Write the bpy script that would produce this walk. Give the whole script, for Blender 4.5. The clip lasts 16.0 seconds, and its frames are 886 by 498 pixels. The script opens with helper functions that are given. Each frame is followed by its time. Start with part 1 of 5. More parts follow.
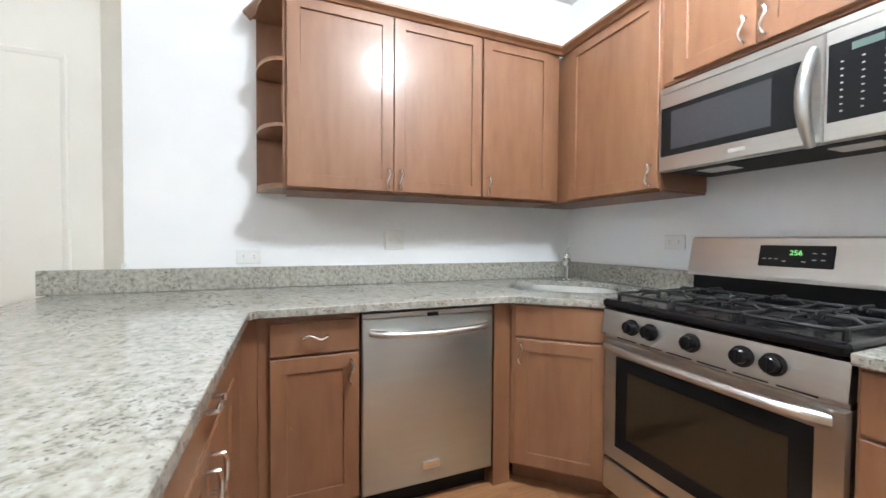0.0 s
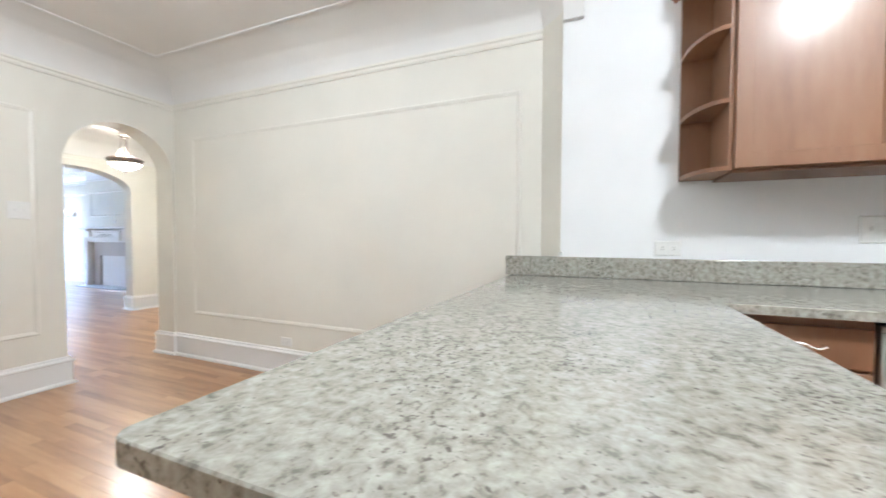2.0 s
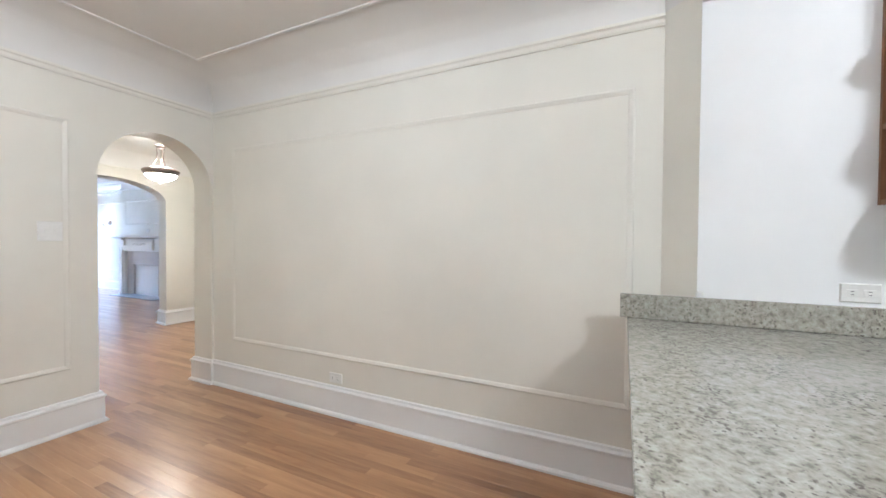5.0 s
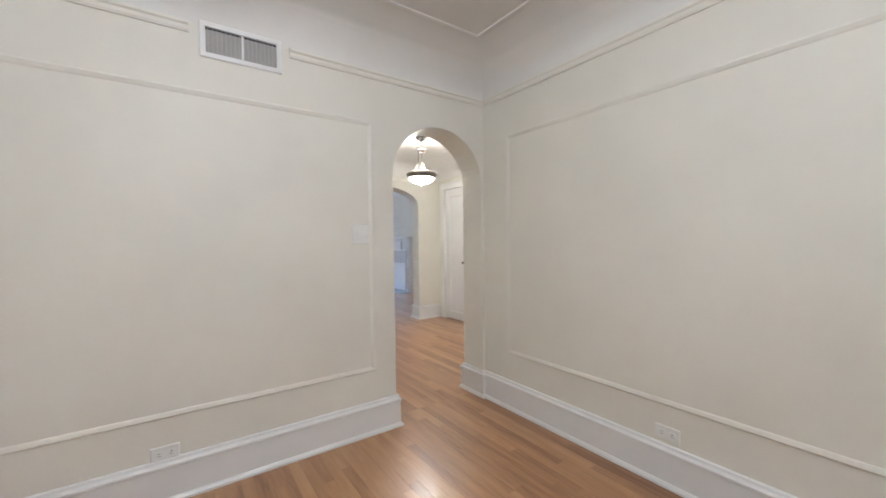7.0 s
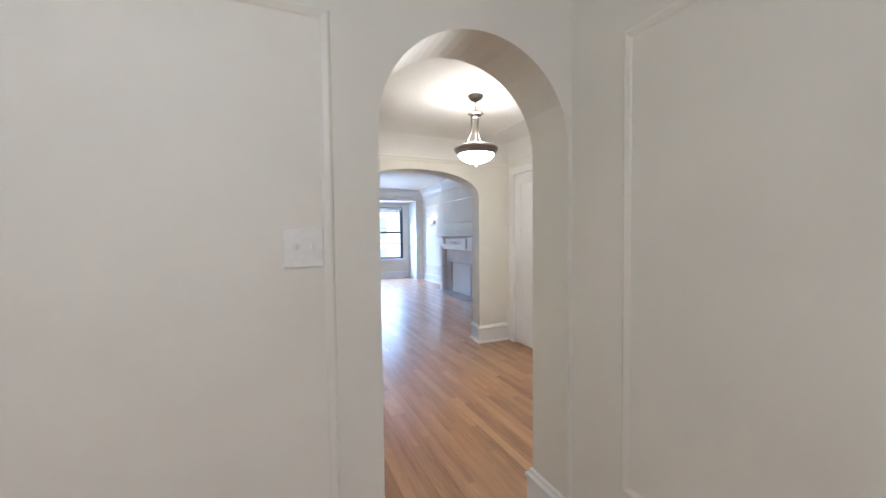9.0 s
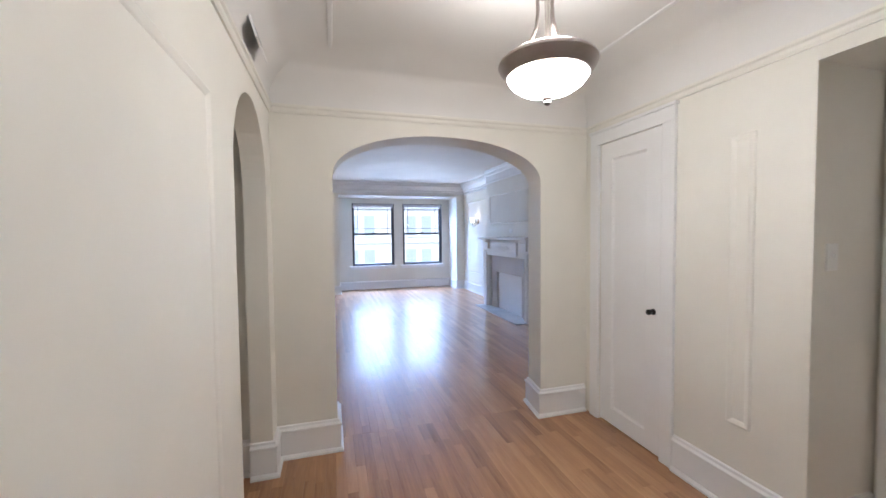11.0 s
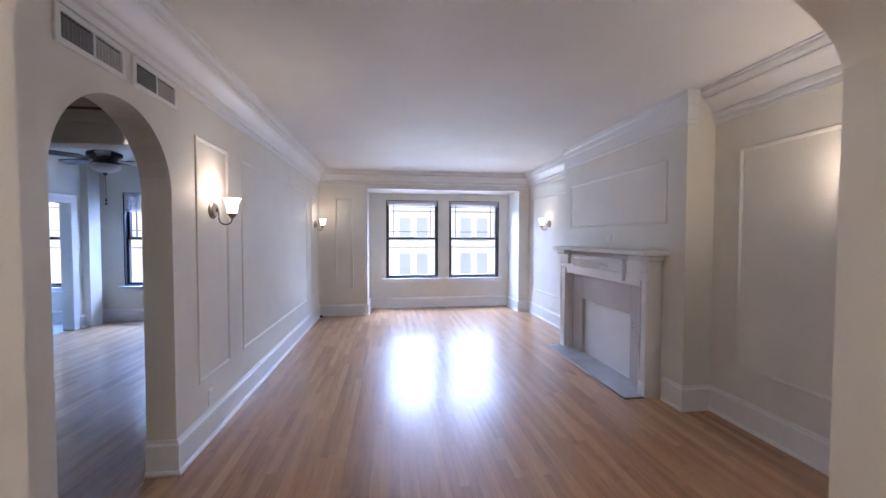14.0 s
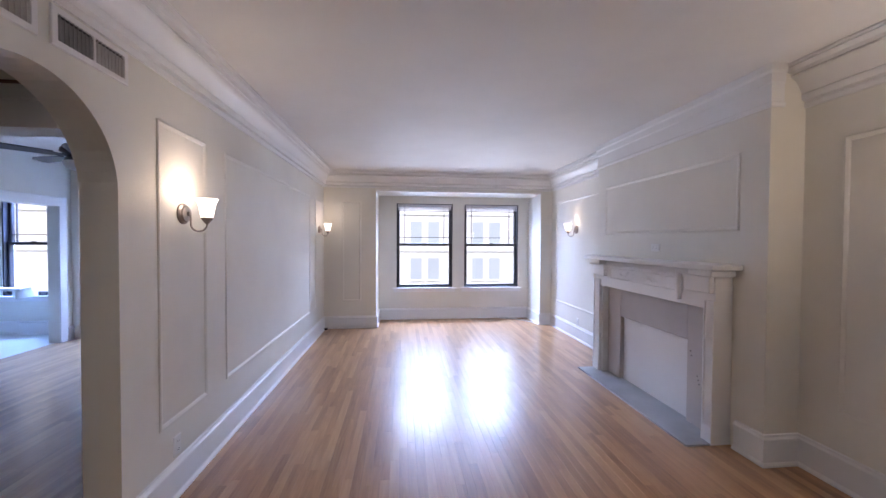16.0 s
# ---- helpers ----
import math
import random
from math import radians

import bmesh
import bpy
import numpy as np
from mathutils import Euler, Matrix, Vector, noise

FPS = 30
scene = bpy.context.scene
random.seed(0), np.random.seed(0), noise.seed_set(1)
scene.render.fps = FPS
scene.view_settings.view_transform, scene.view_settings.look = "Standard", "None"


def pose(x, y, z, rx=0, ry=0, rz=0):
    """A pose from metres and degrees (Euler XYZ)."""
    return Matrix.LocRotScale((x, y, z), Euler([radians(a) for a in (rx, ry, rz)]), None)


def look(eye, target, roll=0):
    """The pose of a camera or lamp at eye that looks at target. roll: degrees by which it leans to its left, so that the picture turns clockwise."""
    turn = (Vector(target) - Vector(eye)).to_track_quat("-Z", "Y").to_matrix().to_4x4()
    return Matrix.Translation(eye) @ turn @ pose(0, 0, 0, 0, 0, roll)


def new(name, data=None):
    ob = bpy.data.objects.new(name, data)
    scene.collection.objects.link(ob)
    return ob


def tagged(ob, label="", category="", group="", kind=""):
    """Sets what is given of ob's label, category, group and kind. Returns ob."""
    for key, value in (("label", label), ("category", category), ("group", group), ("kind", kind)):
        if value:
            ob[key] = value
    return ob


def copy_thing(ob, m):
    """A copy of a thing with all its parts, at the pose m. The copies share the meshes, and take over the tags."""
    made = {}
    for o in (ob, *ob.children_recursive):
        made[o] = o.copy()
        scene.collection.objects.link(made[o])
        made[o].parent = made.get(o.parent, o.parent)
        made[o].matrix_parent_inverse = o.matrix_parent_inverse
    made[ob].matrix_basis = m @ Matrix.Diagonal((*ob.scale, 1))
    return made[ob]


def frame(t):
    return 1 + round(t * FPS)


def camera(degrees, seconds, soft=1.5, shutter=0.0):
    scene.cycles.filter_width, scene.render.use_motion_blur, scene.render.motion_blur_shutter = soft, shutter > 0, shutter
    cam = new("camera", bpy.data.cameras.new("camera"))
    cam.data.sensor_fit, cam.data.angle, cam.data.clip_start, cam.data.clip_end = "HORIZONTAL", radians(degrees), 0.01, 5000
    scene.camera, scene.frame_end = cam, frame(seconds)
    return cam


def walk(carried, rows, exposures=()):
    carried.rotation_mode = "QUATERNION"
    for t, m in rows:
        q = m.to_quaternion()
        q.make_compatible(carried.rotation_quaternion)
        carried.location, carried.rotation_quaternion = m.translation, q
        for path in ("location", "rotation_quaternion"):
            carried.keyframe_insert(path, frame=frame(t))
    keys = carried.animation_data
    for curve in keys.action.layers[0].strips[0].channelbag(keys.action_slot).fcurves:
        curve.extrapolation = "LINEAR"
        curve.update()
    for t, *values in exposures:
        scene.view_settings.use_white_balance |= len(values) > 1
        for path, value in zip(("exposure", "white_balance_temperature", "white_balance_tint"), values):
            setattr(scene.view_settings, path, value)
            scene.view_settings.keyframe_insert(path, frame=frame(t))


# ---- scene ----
cam = camera(99.1, 16.0, shutter=0.25)
PATH = [
    (0, (-1.308, -3.64, 1.147), (0.545, -4.392, 1.1), 0.4),
    (0.5, (-1.295, -3.523, 1.17), (0.602, -4.155, 1.125), 0.4),
    (1, (-1.279, -3.34, 1.169), (0.691, -3.679, 1.122), 0.6),
    (1.5, (-1.278, -3.212, 1.114), (0.714, -3.03, 1.082), 0.6),
    (2, (-1.311, -3.143, 1.102), (0.533, -2.369, 1.045), 0.2),
    (2.5, (-1.308, -3.038, 1.055), (0.347, -1.916, 0.995), 0.0),
    (3, (-1.278, -2.884, 0.990), (0.332, -1.7, 0.922), 0.1),
    (3.5, (-1.222, -2.798, 1.045), (0.398, -1.627, 0.991), 0.3),
    (6, (-1.069, -2.223, 1.278), (0.8, -1.512, 1.231), 0.2),
    (6.5, (-1.172, -1.868, 1.248), (0.427, -0.668, 1.2), 0.5),
    (7, (-0.991, -1.689, 1.241), (0.164, -0.057, 1.193), -0.7),
    (7.5, (-0.857, -1.517, 1.271), (0.025, 0.277, 1.205), -0.7),
    (8, (-0.646, -1.282, 1.305), (0.172, 0.542, 1.243), -0.6),
    (8.2, (-0.542, -1.178, 1.305), (0.27, 0.649, 1.236), -0.6),
    (10.3, (0.465, 0.335, 1.362), (1.182, 2.2, 1.285), -0.8),
    (10.5, (0.518, 0.476, 1.369), (1.198, 2.355, 1.287), -0.7),
    (11, (0.617, 0.843, 1.394), (1.178, 2.761, 1.315), -0.6),
    (11.5, (0.76, 1.209, 1.398), (1.239, 3.149, 1.313), -0.6),
    (12, (0.883, 1.575, 1.402), (1.313, 3.526, 1.326), -0.6),
    (12.5, (0.979, 1.94, 1.392), (1.386, 3.898, 1.324), 0.1),
    (13, (1.095, 2.272, 1.39), (1.459, 4.237, 1.321), 0.1),
    (13.5, (1.196, 2.601, 1.418), (1.49, 4.578, 1.353), 0.0),
    (14, (1.206, 2.912, 1.447), (1.477, 4.893, 1.383), 0.1),
    (14.5, (1.24, 3.157, 1.421), (1.502, 5.139, 1.361), 0.3),
    (15, (1.272, 3.381, 1.45), (1.527, 5.363, 1.393), 0.2),
    (15.5, (1.256, 3.456, 1.462), (1.498, 5.441, 1.419), 0.2),
    (16, (1.211, 3.481, 1.485), (1.425, 5.47, 1.443), 0.3),
]
EXPOSURES = [(0, 1.92, 5920, 5), (2.0, 1.87, 5930, 5), (3.5, 1.79, 5920, 6), (6.0, 1.50, 5980, 7), (8.0, 1.22, 6050, 8), (10.5, 1.08, 5850, 11), (11.5, 0.97, 5950, 13), (12.5, 0.90, 6200, 15), (13.5, 0.85, 6480, 18), (14.5, 0.87, 6600, 20), (16, 0.82, 6750, 22)]
walk(cam, [(t, look(eye, target, roll)) for t, eye, target, roll in PATH], EXPOSURES)

# ---- light ----
world = bpy.data.worlds.new("sky")
scene.world = world
world.use_nodes = True
wn = world.node_tree.nodes
sky = wn.new("ShaderNodeTexSky")
sky.sky_type = "NISHITA"
sky.sun_disc = False
sky.sun_elevation, sky.sun_rotation = radians(42), radians(190)
world.node_tree.links.new(sky.outputs[0], wn["Background"].inputs[0])
wn["Background"].inputs[1].default_value = 0.15


def lamp(name, kind, m, power, colour, size=0.1, size_y=None, angle=None):
    data = bpy.data.lights.new(name, kind)
    data.energy, data.color = power, colour
    if kind == "AREA":
        data.shape, data.size, data.size_y = "RECTANGLE", size, size_y or size
    elif kind == "SUN":
        data.angle = angle
    else:
        data.shadow_soft_size = size
    ob = new(name, data)
    ob.matrix_world = m
    return ob


WARM, DAY, COOL = (1.0, 0.84, 0.66), (0.98, 0.985, 1.0), (0.41, 0.60, 1.0)
# the sun stands behind the house and lights the front across the street
lamp("sun", "SUN", look((0, -30, 27), (0, 0, 0)), 2.2, (1.0, 0.97, 0.95), angle=radians(0.5))
lamp("kitchen_bulb", "POINT", pose(-0.85, -4.4, 2.63), 38, DAY, 0.12)
# added dining room light, always out of view, to brighten its walls
lamp("dining_fill_bulb", "POINT", pose(-0.85, -1.25, 2.38), 17.5, DAY, 0.13)
lamp("pendant_bulb", "POINT", pose(1.39, 2.10, 2.10), 15.5, (1.0, 0.92, 0.81), 0.12)
# sky light that falls through the windows, from above their heads outside
lamp("window_sky_1", "AREA", look((2.27, 12.0, 3.1), (2.27, 8.2, 0.2)), 660, COOL, 3.0, 1.6)
lamp("window_sky_2", "AREA", look((-2.8, 11.2, 3.1), (-2.6, 8.0, 0.2)), 700, (0.22, 0.44, 1.0), 1.4, 1.4)
lamp("window_sky_3", "AREA", look((-4.5, 11.2, 3.1), (-4.5, 8.4, 0.2)), 560, (0.22, 0.44, 1.0), 1.2, 1.4)
# area lamp added outside, hidden below the sills, to brighten the living room ceiling
lamp("below_sill_fill", "AREA", look((1.6, 21.0, -3.4), (1.6, 10.7, 1.4)), 1200, (0.62, 0.78, 1.0), 14.0, 5.0)
# added area lamp before the house's upper storeys, out of view, for floor reflections
lamp("reflection_fill", "AREA", look((3.0, 34.0, 9.8), (2.0, 10.7, 1.4)), 1900, (0.36, 0.60, 1.0), 24.0, 9.0)
for n, (sx, sy, power) in enumerate([(0.035, 5.90, 1.9), (0.035, 9.615, 1.0), (3.73, 9.02, 0.6), (3.73, 4.60, 5.6)]):
    lamp("sconce_bulb_%d" % (n + 1), "POINT", pose(sx, sy, 1.765), power, WARM, 0.05)

# ---- materials ----
def material(name, rough=0.5, metal=0.0):
    m = bpy.data.materials.new(name)
    m.use_nodes = True
    b = m.node_tree.nodes["Principled BSDF"]
    b.inputs["Roughness"].default_value, b.inputs["Metallic"].default_value = rough, metal
    return m, m.node_tree.nodes, m.node_tree.links, b


def node(nodes, kind, **values):
    n = nodes.new(kind)
    for key, v in values.items():
        n.inputs[key.replace("_", " ")].default_value = v
    return n


def coords(nodes, links, scale=(1, 1, 1), kind="Object"):
    tc = nodes.new("ShaderNodeTexCoord")
    mp = nodes.new("ShaderNodeMapping")
    mp.inputs["Scale"].default_value = scale
    links.new(tc.outputs[kind], mp.inputs[0])
    return mp.outputs[0]


def ramp(nodes, stops):
    r = nodes.new("ShaderNodeValToRGB")
    e = r.color_ramp.elements
    while len(e) < len(stops):
        e.new(0.5)
    for el, (p, c) in zip(e, stops):
        el.position, el.color = p, (*c, 1)
    return r


def bump(nodes, links, b, height, strength, distance=0.002):
    n = nodes.new("ShaderNodeBump")
    n.inputs["Strength"].default_value, n.inputs["Distance"].default_value = strength, distance
    links.new(height, n.inputs["Height"])
    links.new(n.outputs[0], b.inputs["Normal"])


def paint(name, colour, rough=0.5, spread=0.04, relief=0.15, fine=90.0):
    """Brushed or rolled paint: a faint cloud of tone and a fine roller grain."""
    m, ns, ls, b = material(name, rough)
    v = coords(ns, ls)
    big = node(ns, "ShaderNodeTexNoise", Scale=1.7, Detail=4.0)
    small = node(ns, "ShaderNodeTexNoise", Scale=fine, Detail=3.0)
    ls.new(v, big.inputs["Vector"]), ls.new(v, small.inputs["Vector"])
    dark = tuple(c * (1 - spread) for c in colour)
    light = tuple(min(1, c * (1 + spread * 0.6)) for c in colour)
    r = ramp(ns, [(0.35, dark), (0.65, light)])
    ls.new(big.outputs[0], r.inputs[0]), ls.new(r.outputs[0], b.inputs["Base Color"])
    bump(ns, ls, b, small.outputs[0], relief)
    return m


def plain(name, colour, rough=0.4, metal=0.0, fine=60.0, relief=0.05, wear=0.06):
    m, ns, ls, b = material(name, rough, metal)
    v = coords(ns, ls)
    n = node(ns, "ShaderNodeTexNoise", Scale=fine, Detail=3.0)
    ls.new(v, n.inputs["Vector"])
    r = ramp(ns, [(0.3, tuple(c * (1 - wear) for c in colour)), (0.7, colour)])
    ls.new(n.outputs[0], r.inputs[0]), ls.new(r.outputs[0], b.inputs["Base Color"])
    bump(ns, ls, b, n.outputs[0], relief, 0.001)
    return m


def brushed(name, colour, rough, scale):
    """Metal with fine brush lines along one way."""
    m, ns, ls, b = material(name, rough, 1.0)
    v = coords(ns, ls, scale)
    n = node(ns, "ShaderNodeTexNoise", Scale=1.0, Detail=4.0)
    ls.new(v, n.inputs["Vector"])
    r = ramp(ns, [(0.3, tuple(c * 0.96 for c in colour)), (0.7, colour)])
    ls.new(n.outputs[0], r.inputs[0]), ls.new(r.outputs[0], b.inputs["Base Color"])
    rr = node(ns, "ShaderNodeMapRange")
    rr.inputs["To Min"].default_value, rr.inputs["To Max"].default_value = rough - 0.01, rough + 0.01
    ls.new(n.outputs[0], rr.inputs["Value"]), ls.new(rr.outputs[0], b.inputs["Roughness"])
    bump(ns, ls, b, n.outputs[0], 0.01, 0.0002)
    return m


def timber(name, tones, grain, rough, coat=0.0, per="", relief=0.06, spread=0.5):
    """Wood with long grain; per: the source of a random tone for each piece."""
    m, ns, ls, b = material(name, rough)
    v = coords(ns, ls, grain)
    if per:
        src = ns.new("ShaderNodeObjectInfo" if per == "object" else "ShaderNodeNewGeometry")
        rnd = src.outputs["Random" if per == "object" else "Random Per Island"]
        add = ns.new("ShaderNodeVectorMath")
        add.operation = "MULTIPLY_ADD"
        com = ns.new("ShaderNodeCombineXYZ")
        for k in range(3):
            ls.new(rnd, com.inputs[k])
        add.inputs[1].default_value = (53.0, 37.0, 71.0)
        ls.new(com.outputs[0], add.inputs[0]), ls.new(v, add.inputs[2])
        v = add.outputs[0]
    a = node(ns, "ShaderNodeTexNoise", Scale=1.0, Detail=6.0, Roughness=0.62, Distortion=0.4)
    f = node(ns, "ShaderNodeTexNoise", Scale=6.0, Detail=4.0)
    ls.new(v, a.inputs["Vector"]), ls.new(v, f.inputs["Vector"])
    mix = ns.new("ShaderNodeMath")
    mix.operation = "MULTIPLY_ADD"
    mix.inputs[1].default_value = 0.35
    ls.new(f.outputs[0], mix.inputs[0]), ls.new(a.outputs[0], mix.inputs[2])
    val = mix.outputs[0]
    if per:
        w = ns.new("ShaderNodeMath")
        w.operation = "MULTIPLY_ADD"
        w.inputs[1].default_value = spread
        ls.new(rnd, w.inputs[0]), ls.new(val, w.inputs[2])
        sub = ns.new("ShaderNodeMath")
        sub.operation = "SUBTRACT"
        sub.inputs[1].default_value = spread / 2
        ls.new(w.outputs[0], sub.inputs[0])
        val = sub.outputs[0]
    r = ramp(ns, [(0.35 + 0.6 * k / (len(tones) - 1), t) for k, t in enumerate(tones)])
    ls.new(val, r.inputs[0]), ls.new(r.outputs[0], b.inputs["Base Color"])
    b.inputs["Coat Weight"].default_value, b.inputs["Coat Roughness"].default_value = coat, 0.21
    bump(ns, ls, b, a.outputs[0], relief, 0.001)
    return m


CREAM = paint("cream_wall_paint", (0.745, 0.725, 0.662), 0.55)
KWHITE = paint("white_kitchen_paint", (0.82, 0.83, 0.84), 0.5)
# darkened colour for an unseen wall, so less light bounces onto the cabinets
UNSEEN_DIM = paint("dimmed_unseen_wall_paint", (0.45, 0.42, 0.39), 0.6)
TRIM = paint("white_trim_paint", (0.78, 0.78, 0.78), 0.32, 0.03, 0.06, 40.0)
CEIL = paint("ceiling_paint", (0.74, 0.73, 0.71), 0.7)
MOULD = paint("cream_moulding_paint", (0.75, 0.73, 0.67), 0.4, 0.03, 0.06, 40.0)
SURROUND = paint("taupe_surround_paint", (0.50, 0.46, 0.44), 0.45, 0.08)
CAB = timber("stained_maple", [(0.170, 0.070, 0.031), (0.235, 0.108, 0.050), (0.28, 0.142, 0.071)], (5, 5, 1.0), 0.50, 0.35)
CAB.node_tree.nodes["Principled BSDF"].inputs["Specular IOR Level"].default_value = 0.6
CABDARK = timber("stained_maple_edge", [(0.14, 0.06, 0.03), (0.2, 0.09, 0.045)], (9, 9, 1.1), 0.4, 0.1)
OAK = [(0.24, 0.107, 0.045), (0.345, 0.170, 0.076), (0.425, 0.222, 0.102), (0.50, 0.282, 0.138)]
PLANK = timber("oak_strip", OAK, (16, 1.2, 16), 0.34, 0.55, "object", 0.03, 0.40)
PLANKS = timber("oak_strips_far", OAK, (16, 1.2, 16), 0.34, 0.55, "island", 0.03, 0.40)
SUBFLOOR = plain("dark_joint", (0.06, 0.03, 0.015), 0.8)
STEEL = brushed("brushed_steel", (0.54, 0.575, 0.57), 0.36, (2, 2, 60))
STEELH = brushed("brushed_steel_flat", (0.59, 0.575, 0.55), 0.33, (2, 60, 60))
SINKSTEEL = plain("satin_sink_steel", (0.62, 0.62, 0.61), 0.30, 1.0, relief=0.0)
CHROME = plain("chrome", (0.8, 0.8, 0.8), 0.1, 1.0, relief=0.0, wear=0.02)
NICKEL = plain("satin_nickel", (0.74, 0.71, 0.68), 0.22, 1.0, relief=0.0)
PEWTER = plain("aged_pewter", (0.30, 0.26, 0.24), 0.36, 1.0, relief=0.02)
BRASS = plain("aged_brass", (0.42, 0.33, 0.17), 0.3, 1.0, relief=0.0)
BRONZE = plain("dark_bronze", (0.014, 0.012, 0.012), 0.4, 0.3)
BLACK = plain("black_enamel", (0.012, 0.012, 0.013), 0.16, relief=0.01)
BLACK.node_tree.nodes["Principled BSDF"].inputs["Specular IOR Level"].default_value = 0.16
IRON = plain("cast_iron", (0.012, 0.012, 0.013), 0.45, relief=0.25, fine=300.0)
SASH = plain("black_window_paint", (0.02, 0.022, 0.03), 0.35)
PLASTIC = plain("white_plastic", (0.80, 0.80, 0.78), 0.35, relief=0.01)
DARK = plain("duct_dark", (0.02, 0.02, 0.02), 0.8)
STONE = paint("grey_hearth_stone", (0.36, 0.36, 0.365), 0.35, 0.3, 0.2, 30.0)
BLIND = plain("grey_blind", (0.55, 0.55, 0.60), 0.5)
TILE = paint("pale_floor_tile", (0.62, 0.63, 0.62), 0.3)
FRONT = paint("white_facade_brick", (0.70, 0.74, 0.74), 0.8, 0.06)
FARFRAME = plain("far_window_frame", (0.42, 0.48, 0.54), 0.6)
FARGLASS = plain("far_window_glass", (0.38, 0.46, 0.53), 0.3, relief=0.0)
ASPHALT = plain("asphalt", (0.05, 0.05, 0.05), 0.9)


def granite():
    m, ns, ls, b = material("speckled_granite", 0.10)
    v = coords(ns, ls)
    cloud = node(ns, "ShaderNodeTexNoise", Scale=52.0, Detail=5.0, Roughness=0.6, Distortion=0.3)
    spot = node(ns, "ShaderNodeTexNoise", Scale=95.0, Detail=2.0, Roughness=0.5)
    big = node(ns, "ShaderNodeTexNoise", Scale=7.0, Detail=3.0)
    for n in (cloud, spot, big):
        ls.new(v, n.inputs["Vector"])
    base = ramp(ns, [(0.33, (0.19, 0.18, 0.155)), (0.43, (0.31, 0.298, 0.257)), (0.54, (0.375, 0.363, 0.318)), (0.68, (0.45, 0.44, 0.40))])
    ls.new(cloud.outputs[0], base.inputs[0])
    mask = ramp(ns, [(0.61, (0, 0, 0)), (0.72, (1, 1, 1))])
    add = ns.new("ShaderNodeMath")
    add.operation = "MULTIPLY_ADD"
    add.inputs[1].default_value = 0.5
    ls.new(big.outputs[0], add.inputs[0])
    ls.new(spot.outputs[0], add.inputs[2])
    off = ns.new("ShaderNodeMath")
    off.operation = "SUBTRACT"
    off.inputs[1].default_value = 0.243
    ls.new(add.outputs[0], off.inputs[0]), ls.new(off.outputs[0], mask.inputs[0])
    mix = ns.new("ShaderNodeMix")
    mix.data_type = "RGBA"
    mix.inputs["B"].default_value = (0.145, 0.13, 0.115, 1)
    ls.new(mask.outputs[0], mix.inputs["Factor"]), ls.new(base.outputs[0], mix.inputs["A"])
    ls.new(mix.outputs["Result"], b.inputs["Base Color"])
    return m


GRANITE = granite()


def glass(name, colour=(1, 1, 1), rough=0.0):
    m, ns, ls, b = material(name, rough)
    b.inputs["Transmission Weight"].default_value, b.inputs["IOR"].default_value = 1.0, 1.45
    b.inputs["Base Color"].default_value = (*colour, 1)
    return m


PANE = glass("window_pane")
SCREEN = plain("microwave_screen", (0.045, 0.046, 0.05), 0.12, relief=0.0)
SMOKED = plain("smoked_glass", (0.038, 0.028, 0.017), 0.05, relief=0.0)


def glow(name, colour, strength):
    m, ns, ls, b = material(name, 0.4)
    b.inputs["Base Color"].default_value = (0.8, 0.8, 0.78, 1)
    b.inputs["Emission Color"].default_value = (*colour, 1)
    b.inputs["Emission Strength"].default_value = strength
    return m


BOWLP = glow("lit_pendant_glass", (1.0, 0.94, 0.85), 27.0)
BOWL = glow("lit_alabaster_glass", (1.0, 0.97, 0.93), 2.4)
SHADE = glow("lit_frosted_shade", (1.0, 0.92, 0.80), 2.3)
LED = glow("green_led", (0.15, 1.0, 0.1), 0.3)
LCD = glow("pale_lcd", (0.3, 0.5, 0.42), 0.03)
LCD.node_tree.nodes["Principled BSDF"].inputs["Base Color"].default_value = (0.10, 0.14, 0.12, 1)
SLAT = plain("grey_metal_slat", (0.20, 0.20, 0.20), 0.5)
PALESLAT = plain("pale_metal_slat", (0.44, 0.43, 0.42), 0.5)
MARK = plain("grey_print", (0.6, 0.6, 0.6), 0.5)

# ---- building helpers ----
def part(name, bm, mat, parent=None, label="", smooth=False):
    """Links a bmesh as one mesh object, under a thing or a part if given."""
    bmesh.ops.recalc_face_normals(bm, faces=bm.faces)
    me = bpy.data.meshes.new(name)
    bm.to_mesh(me)
    bm.free()
    me.materials.append(mat)
    if smooth:
        me.shade_smooth()
        me.set_sharp_from_angle(angle=radians(38))
    ob = new(name, me)
    if parent:
        ob.parent = parent
    if label:
        tagged(ob, label)
    return ob


def structure(name, bm, mat, label, category, smooth=False):
    return tagged(part(name, bm, mat, smooth=smooth), label, category, kind="structure")


def thing(name, label, category, group=""):
    return tagged(new(name), label, category, group)


def settle(root, loc):
    """Puts a thing's origin at its base, its parts staying where they are built."""
    root.location = loc
    for c in root.children:
        c.matrix_parent_inverse = Matrix.Translation(-Vector(loc))
    return root


def box(bm, x0, x1, y0, y1, z0, z1, r=0.0, seg=2):
    c = ((x0 + x1) / 2, (y0 + y1) / 2, (z0 + z1) / 2)
    s = (abs(x1 - x0), abs(y1 - y0), abs(z1 - z0))
    made = bmesh.ops.create_cube(bm, size=1, matrix=Matrix.Translation(c) @ Matrix.Diagonal((*s, 1)))
    if r:
        edges = list({e for v in made["verts"] for e in v.link_edges})
        bmesh.ops.bevel(bm, geom=edges, offset=min(r, min(s) * 0.45), segments=seg, affect="EDGES", profile=0.5)
    return bm


